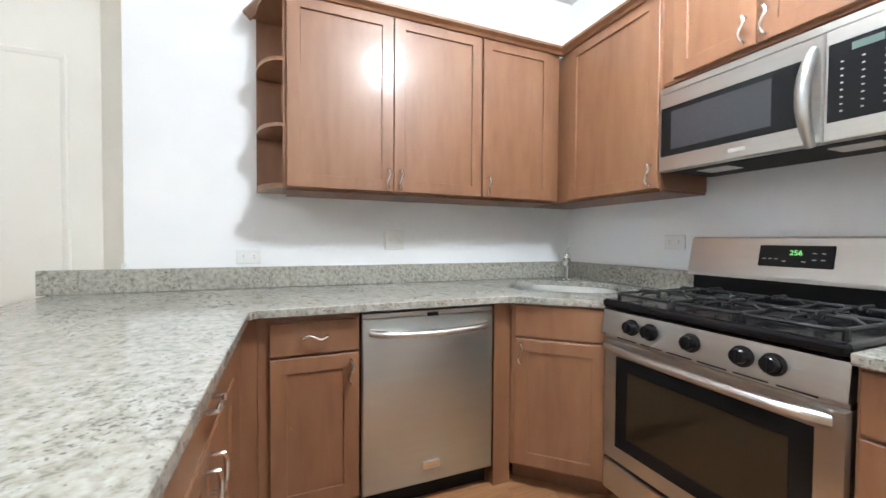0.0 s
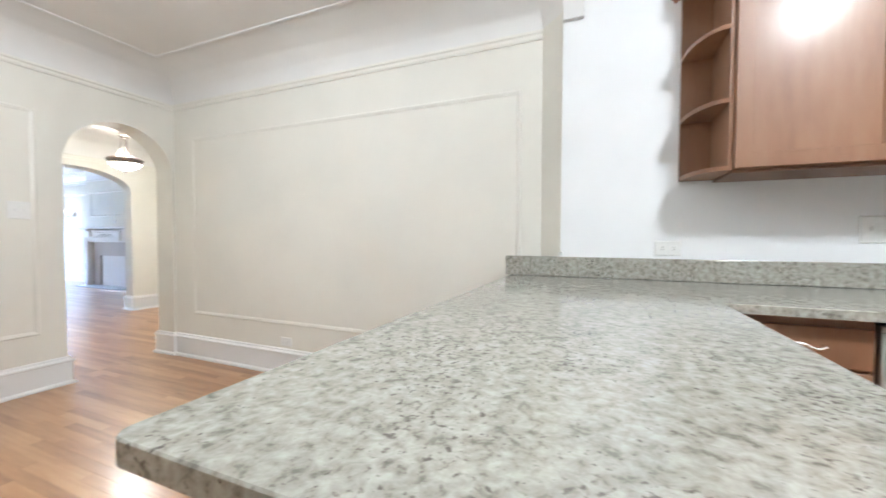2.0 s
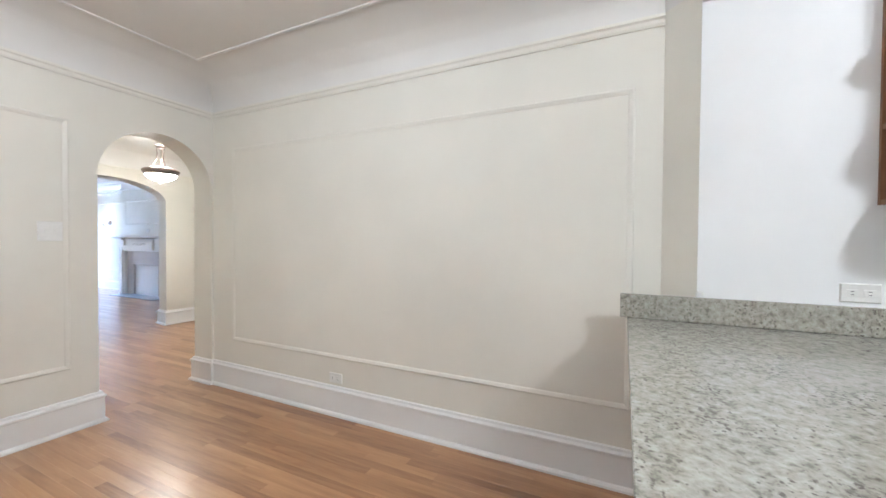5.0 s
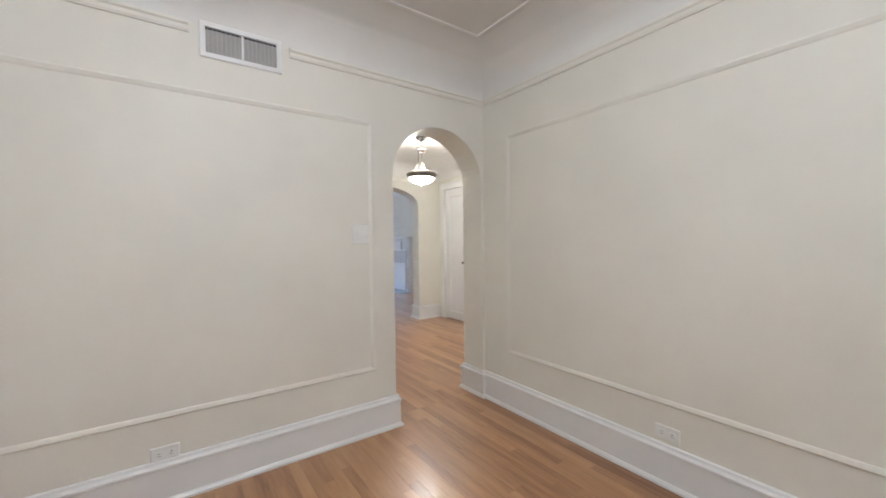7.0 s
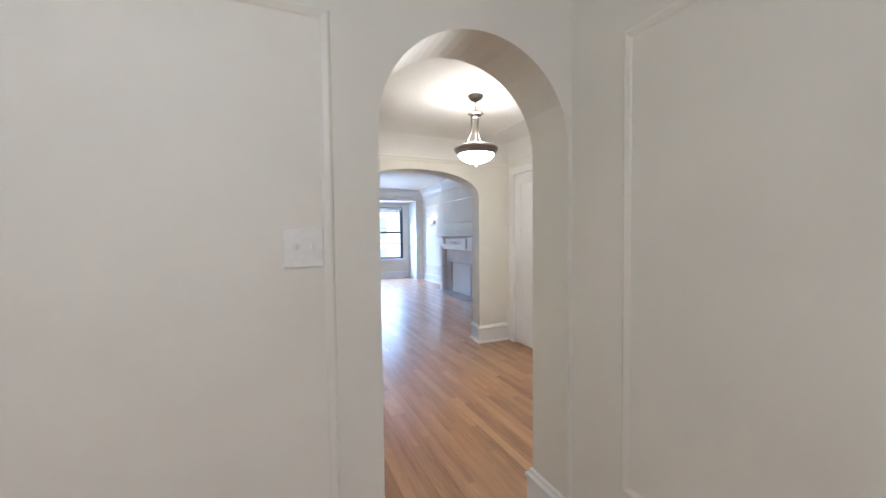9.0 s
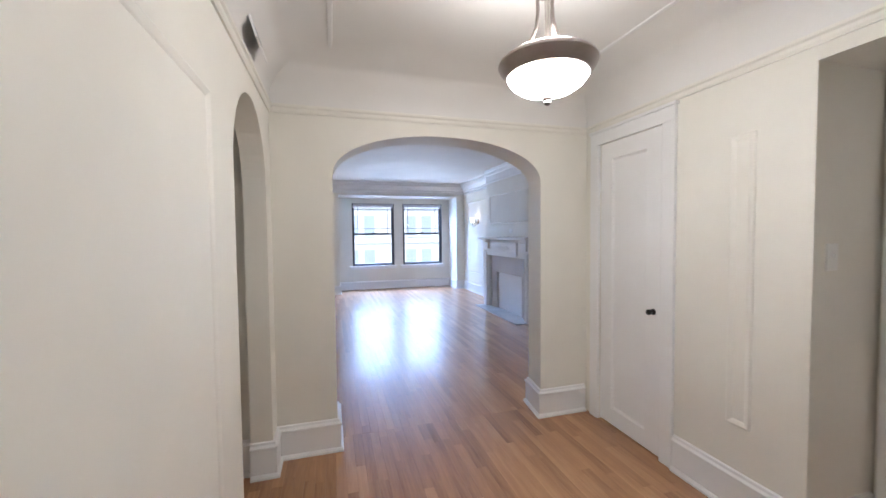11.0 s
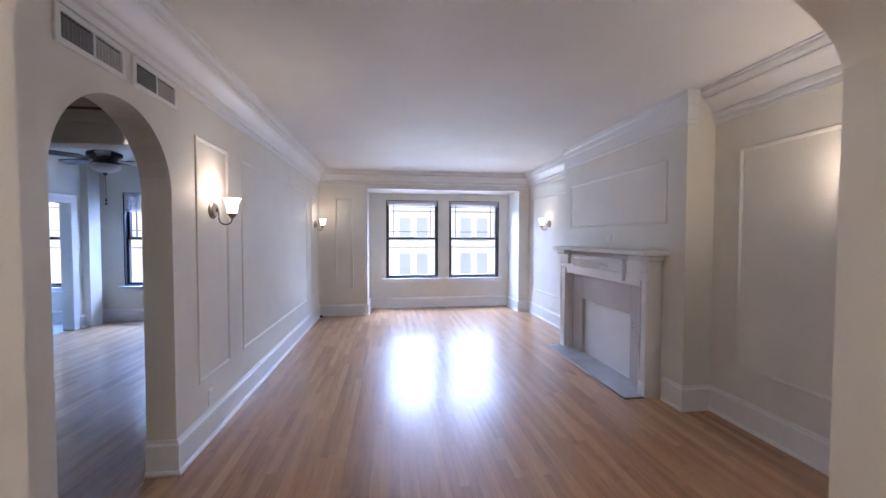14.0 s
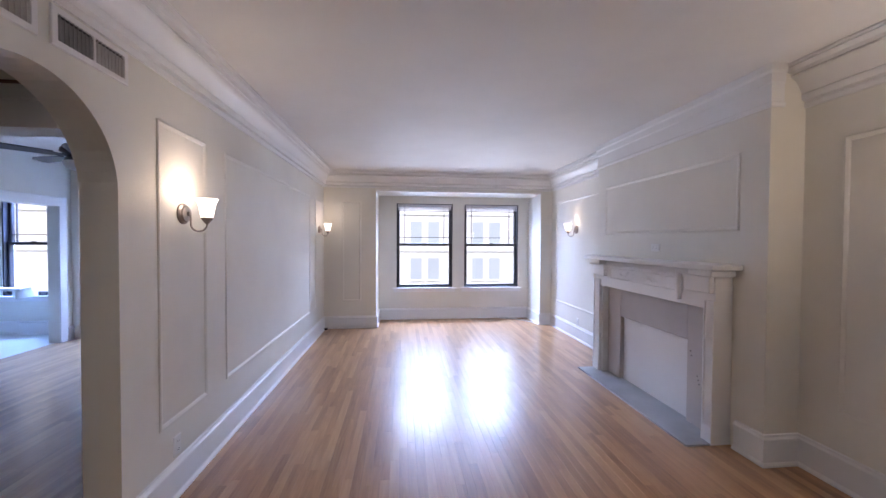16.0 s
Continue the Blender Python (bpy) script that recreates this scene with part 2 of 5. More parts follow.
def boxm(x0, x1, y0, y1, z0, z1, r=0.0):
    return box(bmesh.new(), x0, x1, y0, y1, z0, z1, r)


def prism(bm, loop, way):
    """Extrudes a flat loop of points along a vector."""
    vs = [bm.verts.new(p) for p in loop]
    f = bm.faces.new(vs)
    ext = bmesh.ops.extrude_face_region(bm, geom=[f])
    bmesh.ops.translate(bm, verts=[g for g in ext["geom"] if isinstance(g, bmesh.types.BMVert)], vec=way)
    return bm


def plan(bm, pts, z0, z1):
    return prism(bm, [(x, y, z0) for x, y in pts], (0, 0, z1 - z0))


def wall(axis, d0, d1, outline):
    """A wall across an axis, from d0 to d1, with an outline of (along, height)."""
    loop = [(d0, u, z) if axis == "x" else (u, d0, z) for u, z in outline]
    way = (d1 - d0, 0, 0) if axis == "x" else (0, d1 - d0, 0)
    bm = prism(bmesh.new(), loop, way)
    bmesh.ops.triangulate(bm, faces=[f for f in bm.faces if len(f.verts) > 4])
    return bm


def arch(u0, u1, spring, top, n=28, power=2.0):
    c, w, out = (u0 + u1) / 2, (u1 - u0) / 2, [(u0, 0.0)]
    for k in range(n + 1):
        a = math.pi * (1 - k / n)
        ca, sa = math.cos(a), math.sin(a)
        out.append((c + w * math.copysign(abs(ca) ** (2 / power), ca), spring + (top - spring) * abs(sa) ** (2 / power)))
    return out + [(u1, 0.0)]


def sweep(bm, path, profile, closed=False, z=0.0):
    """A moulding along a level path, kept on the left of the way; profile of (out, height)."""
    pts = [Vector(p) for p in path]
    n, rings = len(pts), []
    for k, p in enumerate(pts):
        a = (p - pts[k - 1]).normalized() if (k or closed) else None
        b = (pts[(k + 1) % n] - p).normalized() if (k < n - 1 or closed) else None
        na = Vector((-a.y, a.x)) if a else None
        nb = Vector((-b.y, b.x)) if b else None
        if na and nb:
            m = (na + nb).normalized()
            m = m / max(0.3, m.dot(nb))
        else:
            m = na or nb
        rings.append([bm.verts.new((p.x + m.x * o, p.y + m.y * o, z + h)) for o, h in profile])
    for k in range(n if closed else n - 1):
        r, s = rings[k], rings[(k + 1) % n]
        for j in range(len(profile) - 1):
            bm.faces.new((r[j], s[j], s[j + 1], r[j + 1]))
    if not closed:
        bm.faces.new(rings[0]), bm.faces.new(rings[-1][::-1])
    return bm


def frames(bm, o, u, v, w, h, profile, cap=True):
    """Loops of a rectangle, each inset and raised by the profile: panels, doors, frames."""
    o, u, v = Vector(o), Vector(u), Vector(v)
    n, rings = u.cross(v), []
    for s, t in profile:
        rings.append([bm.verts.new(o + u * a + v * b + n * t) for a, b in ((s, s), (w - s, s), (w - s, h - s), (s, h - s))])
    for r, q in zip(rings, rings[1:]):
        for k in range(4):
            bm.faces.new((r[k], r[(k + 1) % 4], q[(k + 1) % 4], q[k]))
    if cap:
        bm.faces.new(rings[-1])
    return bm


def tube(bm, pts, r, n=10, cap=True):
    pts, rings, up = [Vector(p) for p in pts], [], None
    for k, p in enumerate(pts):
        d = (pts[min(k + 1, len(pts) - 1)] - pts[max(k - 1, 0)]).normalized()
        up = up or (Vector((0, 0, 1)) if abs(d.z) < 0.9 else Vector((1, 0, 0)))
        s = d.cross(up).normalized()
        up = s.cross(d).normalized()
        rr = r[k] if isinstance(r, (list, tuple)) else r
        rings.append([bm.verts.new(p + (s * math.cos(a) + up * math.sin(a)) * rr) for a in (2 * math.pi * j / n for j in range(n))])
    for a, b in zip(rings, rings[1:]):
        for j in range(n):
            bm.faces.new((a[j], a[(j + 1) % n], b[(j + 1) % n], b[j]))
    if cap:
        bm.faces.new(rings[0][::-1]), bm.faces.new(rings[-1])
    return bm


def lathe(bm, profile, centre, n=32, axis=(0, 0, 1)):
    """Turns a profile of (radius, height) about an axis through centre."""
    q, c = Vector((0, 0, 1)).rotation_difference(Vector(axis)), Vector(centre)
    rings = [[bm.verts.new(c + q @ Vector((r * math.cos(2 * math.pi * j / n), r * math.sin(2 * math.pi * j / n), h))) for j in range(n)] for r, h in profile]
    for a, b in zip(rings, rings[1:]):
        for j in range(n):
            bm.faces.new((a[j], a[(j + 1) % n], b[(j + 1) % n], b[j]))
    for ring in (rings[0], rings[-1]):
        bm.faces.new(ring)
    return bm


def text(words, size, m, mat, parent, name="lettering", depth=0.0006):
    cu = bpy.data.curves.new("words", "FONT")
    cu.body, cu.size, cu.align_x, cu.align_y, cu.extrude = words, size, "CENTER", "CENTER", depth
    tmp = bpy.data.objects.new("words", cu)
    me = bpy.data.meshes.new_from_object(tmp)
    bpy.data.objects.remove(tmp)
    me.transform(m)
    me.materials.append(mat)
    ob = new(name, me)
    ob.parent = parent
    return ob

# ---- structure ----
XK, YS, XD, XW = 0.85, -5.48, 0.99, -2.70       # kitchen wall, stove wall, dining wall, west wall
YA, YA2 = 0.55, 0.785                          # wall between dining room and foyer
XL, XR, YP, YP2 = 0.262, 2.515, 3.35, 3.595      # foyer
LX, RX, YF, YB, CH = -0.098, 3.865, 9.995, 10.655, 2.65  # living room
CX, CY0, CY1 = 3.61, 5.73, 7.91                 # chimney breast
BX0, BX1, BZ = 0.768, 3.660, 2.325              # window bay
HI = 2.95

structure("wall_dining_east", boxm(XD, 1.15, -2.94, YA, 0, HI), CREAM, "cream painted plaster dining room wall with panel moulding", "wall")
structure("wall_pilaster", plan(bmesh.new(), [(XD - 0.001, -2.81), (XD - 0.001, -2.934), (XK, -2.934)], 0.9, HI), CREAM, "cream painted pilaster between dining room and kitchen", "wall")
structure("wall_kitchen_east", boxm(XK, 1.15, -5.63, -2.935, 0, HI), KWHITE, "white painted kitchen wall behind counter", "wall")
structure("wall_kitchen_south", boxm(XW, XK, -5.63, YS, 0, HI), KWHITE, "white painted kitchen wall behind the stove", "wall")
structure("wall_west", boxm(XW - 0.15, XW, -3.04, YA2, 0, HI), CREAM, "cream painted plaster wall", "wall")
# out of view; its dark colour cuts the kitchen's bounced light
structure("wall_kitchen_west", boxm(XW - 0.15, XW, -5.63, -3.042, 0, HI), UNSEEN_DIM, "unseen kitchen wall, darkened to throw back less light", "wall")
o = [(XW, 0)] + arch(0.194, 0.97, 1.67, 2.045) + [(2.96, 0), (2.96, HI), (XW, HI)]
structure("wall_dining_north", wall("y", YA, YA2, o), CREAM, "cream plaster wall with a narrow arched doorway", "wall")
structure("wall_foyer_jamb", boxm(0.06, 0.194, YA2, 0.90, 0, HI), CREAM, "cream plaster jamb beside the arch", "wall")
o = [(0.90, 0)] + arch(2.455, 3.185, 1.68, 2.045) + [(YP, 0), (YP, HI), (0.90, HI)]
structure("wall_foyer_west", wall("x", 0.142, XL, o), CREAM, "cream plaster foyer wall with a narrow arch", "wall")
o = [(YA2, 0), (0.95, 0), (0.95, 2.08), (1.905, 2.08), (1.905, 0), (2.635, 0), (2.635, 2.03), (3.195, 2.03), (3.195, 0), (YP, 0), (YP, HI), (YA2, HI)]
structure("wall_foyer_east", wall("x", XR, 2.96, o), CREAM, "cream plaster foyer wall with closet door and entry recess", "wall")
structure("wall_closet_back", boxm(2.60, 2.66, 2.56, 3.26, 0, 2.1), CREAM, "plain closet wall", "wall")
o = [(-0.36, 0)] + arch(0.625, 2.112, 1.77, 2.058, 36, 2.12) + [(4.1, 0), (4.1, HI), (-0.36, HI)]
bm = wall("y", YP, YP2, o)
for v in bm.verts:  # the east jamb splays towards the living room
    if v.co.y > YP + 0.1 and 1.9 < v.co.x < 2.3:
        v.co.x += 0.035 * (v.co.x - 1.9) / 0.212
structure("wall_foyer_north", bm, CREAM, "cream plaster wall with a wide flattened arch", "wall")
o = [(YP2, 0)] + arch(4.56, 5.385, 1.70, 2.12) + [(YF, 0), (YF, HI), (YP2, HI)]
structure("wall_living_west", wall("x", -0.265, LX, o), CREAM, "cream panelled living room wall with an arched doorway", "wall")
structure("wall_bedroom_east", boxm(-0.34, -0.265, 5.54, YF, 0, HI), CREAM, "plain plaster bedroom wall", "wall")
o = [(-1.7, 0), (-1.2, 0), (-1.2, 1.985), (-0.275, 1.985), (-0.275, 0), (-0.265, 0), (-0.265, HI), (-1.7, HI)]
structure("wall_passage_north", wall("y", 5.40, 5.54, o), CREAM, "plaster passage wall with a square doorway", "wall")
structure("wall_passage_west", boxm(-1.85, -1.7, YP2, 5.54, 0, HI), CREAM, "plain passage wall", "wall")
structure("wall_bedroom_south", boxm(-3.79, -1.85, 5.40, 5.54, 0, HI), CREAM, "plain bedroom wall", "wall")
structure("wall_passage_south", boxm(-1.7, -0.265, YP2 - 0.12, YP2 + 0.03, 0, HI), CREAM, "plain passage wall", "wall")
structure("wall_living_east", boxm(RX, 4.1, YP2, 10.9, 0, HI), CREAM, "cream panelled living room wall", "wall")
structure("chimney_breast", boxm(CX, RX, CY0, CY1, 0, HI), CREAM, "cream plaster chimney breast over the fireplace", "wall")
structure("wall_living_north_1", boxm(LX - 0.1, BX0, YF, 10.9, 0, HI), CREAM, "cream plaster wall beside the window bay", "wall")
structure("wall_living_north_2", boxm(BX1, RX, YF, 10.9, 0, HI), CREAM, "cream plaster wall beside the window bay", "wall")
structure("wall_bay_header", boxm(BX0, BX1, YF, 10.9, BZ, HI), CREAM, "cream plaster header over the window bay", "wall")
W1, W2, WZ = (1.102, 2.165), (2.395, 3.455), (0.60, 2.19)


def window_wall(name, x0, x1, wins, z1, y0, y1, label):
    bm = bmesh.new()
    box(bm, x0, x1, y0, y1, 0, WZ[0]), box(bm, x0, x1, y0, y1, WZ[1], z1)
    edges = [x0] + [e for w in wins for e in w] + [x1]
    for a, b in zip(edges[::2], edges[1::2]):
        box(bm, a, b, y0, y1, WZ[0], WZ[1])
    return structure(name, bm, CREAM, label, "wall")


window_wall("wall_bay", BX0, BX1, [W1, W2], BZ, YB, 10.9, "cream plaster bay wall with two windows")
W3, W4 = (-3.30, -2.28), (-4.93, -4.12)
window_wall("wall_bedroom_north", -5.8, LX - 0.1, [W4, W3], HI, YF, 10.2, "pale plaster wall with windows")
o = [(5.40, 0), (8.35, 0), (8.35, 1.95), (9.40, 1.95), (9.40, 0), (YF, 0), (YF, HI), (5.40, HI)]
structure("wall_bedroom_west", wall("x", -3.79, -3.65, o), CREAM, "pale plaster wall with a white cased doorway", "wall")
structure("bedroom_pilaster", boxm(-3.65, -3.55, 9.62, 9.86, 0, CH), CREAM, "narrow plaster pilaster", "wall")
structure("wall_sunroom_west", boxm(-5.95, -5.8, 6.0, 10.2, 0, HI), CREAM, "plain sunroom wall", "wall")
structure("wall_sunroom_south", boxm(-5.8, -3.79, 6.0, 6.15, 0, HI), CREAM, "plain sunroom wall", "wall")
structure("wall_hall_back", boxm(-0.45, -0.3, 2.0, YP, 0, HI), CREAM, "cream plaster hall wall", "wall")
structure("wall_hall_north", boxm(-0.3, 0.142, 3.24, YP, 0, HI), CREAM, "cream plaster hall wall", "wall")
structure("wall_hall_south", boxm(-0.3, 0.142, 2.0, 2.12, 0, HI), CREAM, "cream plaster hall wall", "wall")
structure("wall_entry_side", boxm(2.96, 3.1, YA2, YP, 0, HI), CREAM, "plain entry wall", "wall")

# ceilings
structure("ceiling_dining", boxm(XW, XD, -3.04, YA, 2.57, HI), CEIL, "white plaster dining room ceiling", "ceiling")
structure("ceiling_kitchen", boxm(XW, XK, YS, -3.04, 2.80, HI), CEIL, "white kitchen ceiling", "ceiling")
structure("ceiling_foyer", boxm(0.213, XR, YA2, YP, 2.45, HI), CEIL, "white plaster foyer ceiling", "ceiling")
structure("ceiling_living", boxm(LX, RX, YP2, YF, CH, HI), CEIL, "white plaster living room ceiling", "ceiling")
structure("ceiling_bedroom", boxm(-5.8, -0.34, YP2, YF, CH, HI), CEIL, "white bedroom ceiling", "ceiling")
structure("ceiling_hall", boxm(-0.3, 0.142, 2.12, 3.24, 2.22, HI), CEIL, "plain hall ceiling", "ceiling")

# coves, picture rails, ceiling beads
def cove(out, rise, z, n=10):
    return [(0.0, z)] + [(out * (1 - math.cos(a)), z + rise * math.sin(a)) for a in (math.pi / 2 * k / n for k in range(1, n + 1))] + [(out, z + rise + 0.01), (0.0, z + rise + 0.01)]


RAIL = [(0, 0), (0.009, 0.0), (0.014, 0.012), (0.015, 0.028), (0.023, 0.036), (0.023, 0.05), (0.0, 0.058)]
BEAD = [(-0.014, 0.0), (-0.010, -0.006), (0.0, -0.009), (0.010, -0.006), (0.014, 0.0)]
din = [(XK, -3.04), (XK, -2.934), (XD, -2.81), (XD, YA), (XW, YA), (XW, -3.04)]
structure("cove_dining", sweep(bmesh.new(), din, cove(0.33, 0.245, 2.325)), CEIL, "white curved plaster ceiling cove", "cove", True)
foy = [(XL, YA2), (XR, YA2), (XR, YP), (XL, YP)]
structure("cove_foyer", sweep(bmesh.new(), foy, cove(0.34, 0.255, 2.195), True), CEIL, "white curved plaster ceiling cove", "cove", True)
structure("cove_end_block", boxm(XK - 0.03, XK - 0.001, -3.04, -2.936, 2.265, 2.42, 0.004), CEIL, "white plaster block ending the cove over the kitchen wall", "cove")
VX0, VX1 = -0.885, -0.475
structure("picture_rail_dining_1", sweep(bmesh.new(), [(XD, -2.81), (XD, YA), (VX1 + 0.03, YA)], RAIL, z=2.27), MOULD, "cream painted picture rail", "trim")
structure("picture_rail_dining_2", sweep(bmesh.new(), [(VX0 - 0.03, YA), (XW, YA), (XW, -3.04)], RAIL, z=2.27), MOULD, "cream painted picture rail", "trim")
structure("picture_rail_foyer", sweep(bmesh.new(), foy, RAIL, True, z=2.14), MOULD, "cream painted picture rail", "trim")
cm = [(XD - 0.335, -3.0), (XD - 0.335, YA - 0.335), (XW + 0.335, YA - 0.335), (XW + 0.335, -3.0)]
structure("ceiling_bead_dining", sweep(bmesh.new(), cm, BEAD, z=2.571), TRIM, "white ceiling bead moulding", "trim", True)
cm = [(XL + 0.365, YA2 + 0.295), (XR - 0.365, YA2 + 0.295), (XR - 0.365, YP - 0.26), (XL + 0.365, YP - 0.26)]
structure("ceiling_bead_foyer", sweep(bmesh.new(), cm, BEAD, True, z=2.451), TRIM, "white ceiling bead moulding", "trim", True)
CROWN = [(0, 0), (0.014, 0.0), (0.014, 0.030), (0.006, 0.034), (0.006, 0.042), (0.030, 0.050), (0.036, 0.070), (0.036, 0.088), (0.026, 0.094), (0.040, 0.104), (0.05, 0.13),
         (0.072, 0.165), (0.102, 0.19), (0.118, 0.195), (0.118, 0.205), (0.106, 0.212), (0.140, 0.222), (0.15, 0.25), (0.142, 0.258), (0.165, 0.264), (0.165, 0.274), (0, 0.274)]
liv = [(RX, CY1), (RX, YF), (LX, YF), (LX, YP2), (RX, YP2), (RX, CY0)]
structure("crown_living", sweep(bmesh.new(), liv, CROWN, z=2.375), TRIM, "white stepped crown moulding", "trim", True)
BAND = [(0, 0), (0.016, 0.0), (0.020, 0.012), (0.020, 0.026), (0.010, 0.034), (0.010, 0.15), (0.018, 0.16), (0.018, 0.215), (0.03, 0.23), (0.03, 0.274), (0, 0.274)]
structure("chimney_band", sweep(bmesh.new(), [(RX - 0.17, CY0), (CX, CY0), (CX, CY1), (RX - 0.17, CY1)], BAND, z=2.375), TRIM, "white flat band round the top of the chimney breast", "trim")
structure("bay_edge_trim", sweep(bmesh.new(), [(BX1, YF), (BX0, YF)], [(0, 0), (0.018, 0), (0.018, 0.03), (0.008, 0.04), (0, 0.04)], z=BZ), TRIM, "white trim over the bay", "trim")

# baseboards
BASE = [(0, 0), (0.036, 0.0), (0.036, 0.012), (0.028, 0.022), (0.02, 0.026), (0.02, 0.165), (0.027, 0.170), (0.027, 0.182), (0.016, 0.192), (0.012, 0.205), (0, 0.208)]
for k, path in enumerate([
    [(XD, -2.93), (XD, YA), (0.97, YA), (0.97, YA2), (XR, YA2), (XR, 0.95)],
    [(XL, 0.90), (0.197, 0.90), (0.197, YA), (XW, YA), (XW, YS)],
    [(2.935, 1.905), (XR, 1.905), (XR, 2.545)],
    [(XR - 0.02, YP), (2.112, YP), (2.147, YP2), (RX, YP2), (RX, CY0), (CX, CY0), (CX, 5.94)],
    [(CX, 7.74), (CX, CY1), (RX, CY1), (RX, YF), (BX1, YF), (BX1, YB), (BX0, YB), (BX0, YF), (LX, YF), (LX, 5.385), (-0.265, 5.385)],
    [(-0.265, 4.56), (LX, 4.56), (LX, YP2), (0.625, YP2), (0.625, YP), (XL, YP), (XL, 3.185), (0.142, 3.185)],
    [(0.142, 2.455), (XL, 2.455), (XL, 0.90)],
    [(-0.34, YF), (-3.65, YF), (-3.65, 9.52)],
    [(-3.65, 8.24), (-3.65, 5.54), (-1.2, 5.54)],
    [(0.142, 3.24), (-0.3, 3.24), (-0.3, 2.12), (0.142, 2.12)],
    [(-3.79, YF), (-5.8, YF)],
]):
    structure("baseboard_%d" % (k + 1), sweep(bmesh.new(), path, BASE), TRIM, "white painted tall baseboard with moulded cap", "baseboard")

# panel mouldings on the walls
PANEL = [(0.0, 0.0), (0.003, 0.006), (0.010, 0.009), (0.017, 0.007), (0.026, 0.004), (0.032, 0.0)]


def panel(face, d, a0, a1, z0, z1):
    """A moulding frame on a wall that faces -x, +x, -y or +y at d."""
    o, u = {"-x": ((d, a1, z0), (0, -1, 0)), "+x": ((d, a0, z0), (0, 1, 0)), "-y": ((a0, d, z0), (1, 0, 0)), "+y": ((a1, d, z0), (-1, 0, 0))}[face]
    ob = structure("panel_moulding", frames(bmesh.new(), o, u, (0, 0, 1), a1 - a0, z1 - z0, PANEL, False), MOULD, "cream painted panel moulding frame on the wall", "trim")
    return ob


panel("-x", XD, -2.69, 0.30, 0.40, 2.00)
panel("-y", YA, -1.68, 0.05, 0.40, 2.00)
panel("+x", XL, 0.915, 2.17, 0.42, 1.845)
panel("-x", XR, 2.13, 2.25, 0.43, 1.86)
panel("+x", LX, 5.66, 6.17, 0.432, 2.132)
panel("+x", LX, 6.44, 9.02, 0.44, 2.13)
panel("+x", LX, 9.345, 9.87, 0.44, 2.135)
panel("-y", YF, 0.20, 0.515, 0.46, 2.145)
panel("-x", CX, 5.945, 7.745, 1.57, 2.13)
panel("-x", RX, 8.22, 9.78, 0.46, 2.16)
panel("-x", RX, 3.95, 5.50, 0.44, 2.13)

# ---- kitchen ----
CZ = 0.895  # counter top


def handle(name, parent, centre, u, out, half=0.044):
    """A wavy nickel pull along u, standing off along out."""
    c, u, out = Vector(centre), Vector(u), Vector(out)
    side = u.cross(out)
    pts = [c - u * half, c - u * half + out * 0.022]
    for k in range(9):
        s = -1 + k / 4
        pts.append(c + u * (half * s) + out * (0.026 + 0.005 * math.cos(s * 1.5)) + side * (0.008 * math.sin(s * math.pi)))
    pts += [c + u * half + out * 0.022, c + u * half]
    return part(name, tube(bmesh.new(), pts, 0.0058, 8), NICKEL, parent, "wavy satin nickel pull", True)


SHAKER = [(0.0, 0.0), (0.0, 0.017), (0.0025, 0.0195), (0.0572, 0.0195), (0.0584, 0.0185), (0.0588, 0.0105)]
SLABF = [(0.0, 0.0), (0.0, 0.017), (0.003, 0.0195)]


def front(name, parent, o, u, w, h, profile=SHAKER, pull=None):
    """A door or drawer front: o its lower left corner, u to the right as seen."""
    ob = part(name, frames(bmesh.new(), o, u, (0, 0, 1), w, h, profile), CAB, parent)
    if pull:
        uu, n = Vector(u), Vector(u).cross(Vector((0, 0, 1)))
        a, b, upright = pull
        handle("handle", ob, Vector(o) + uu * a + Vector((0, 0, b)) + n * 0.019, (0, 0, 1) if upright else u, n)
    return ob


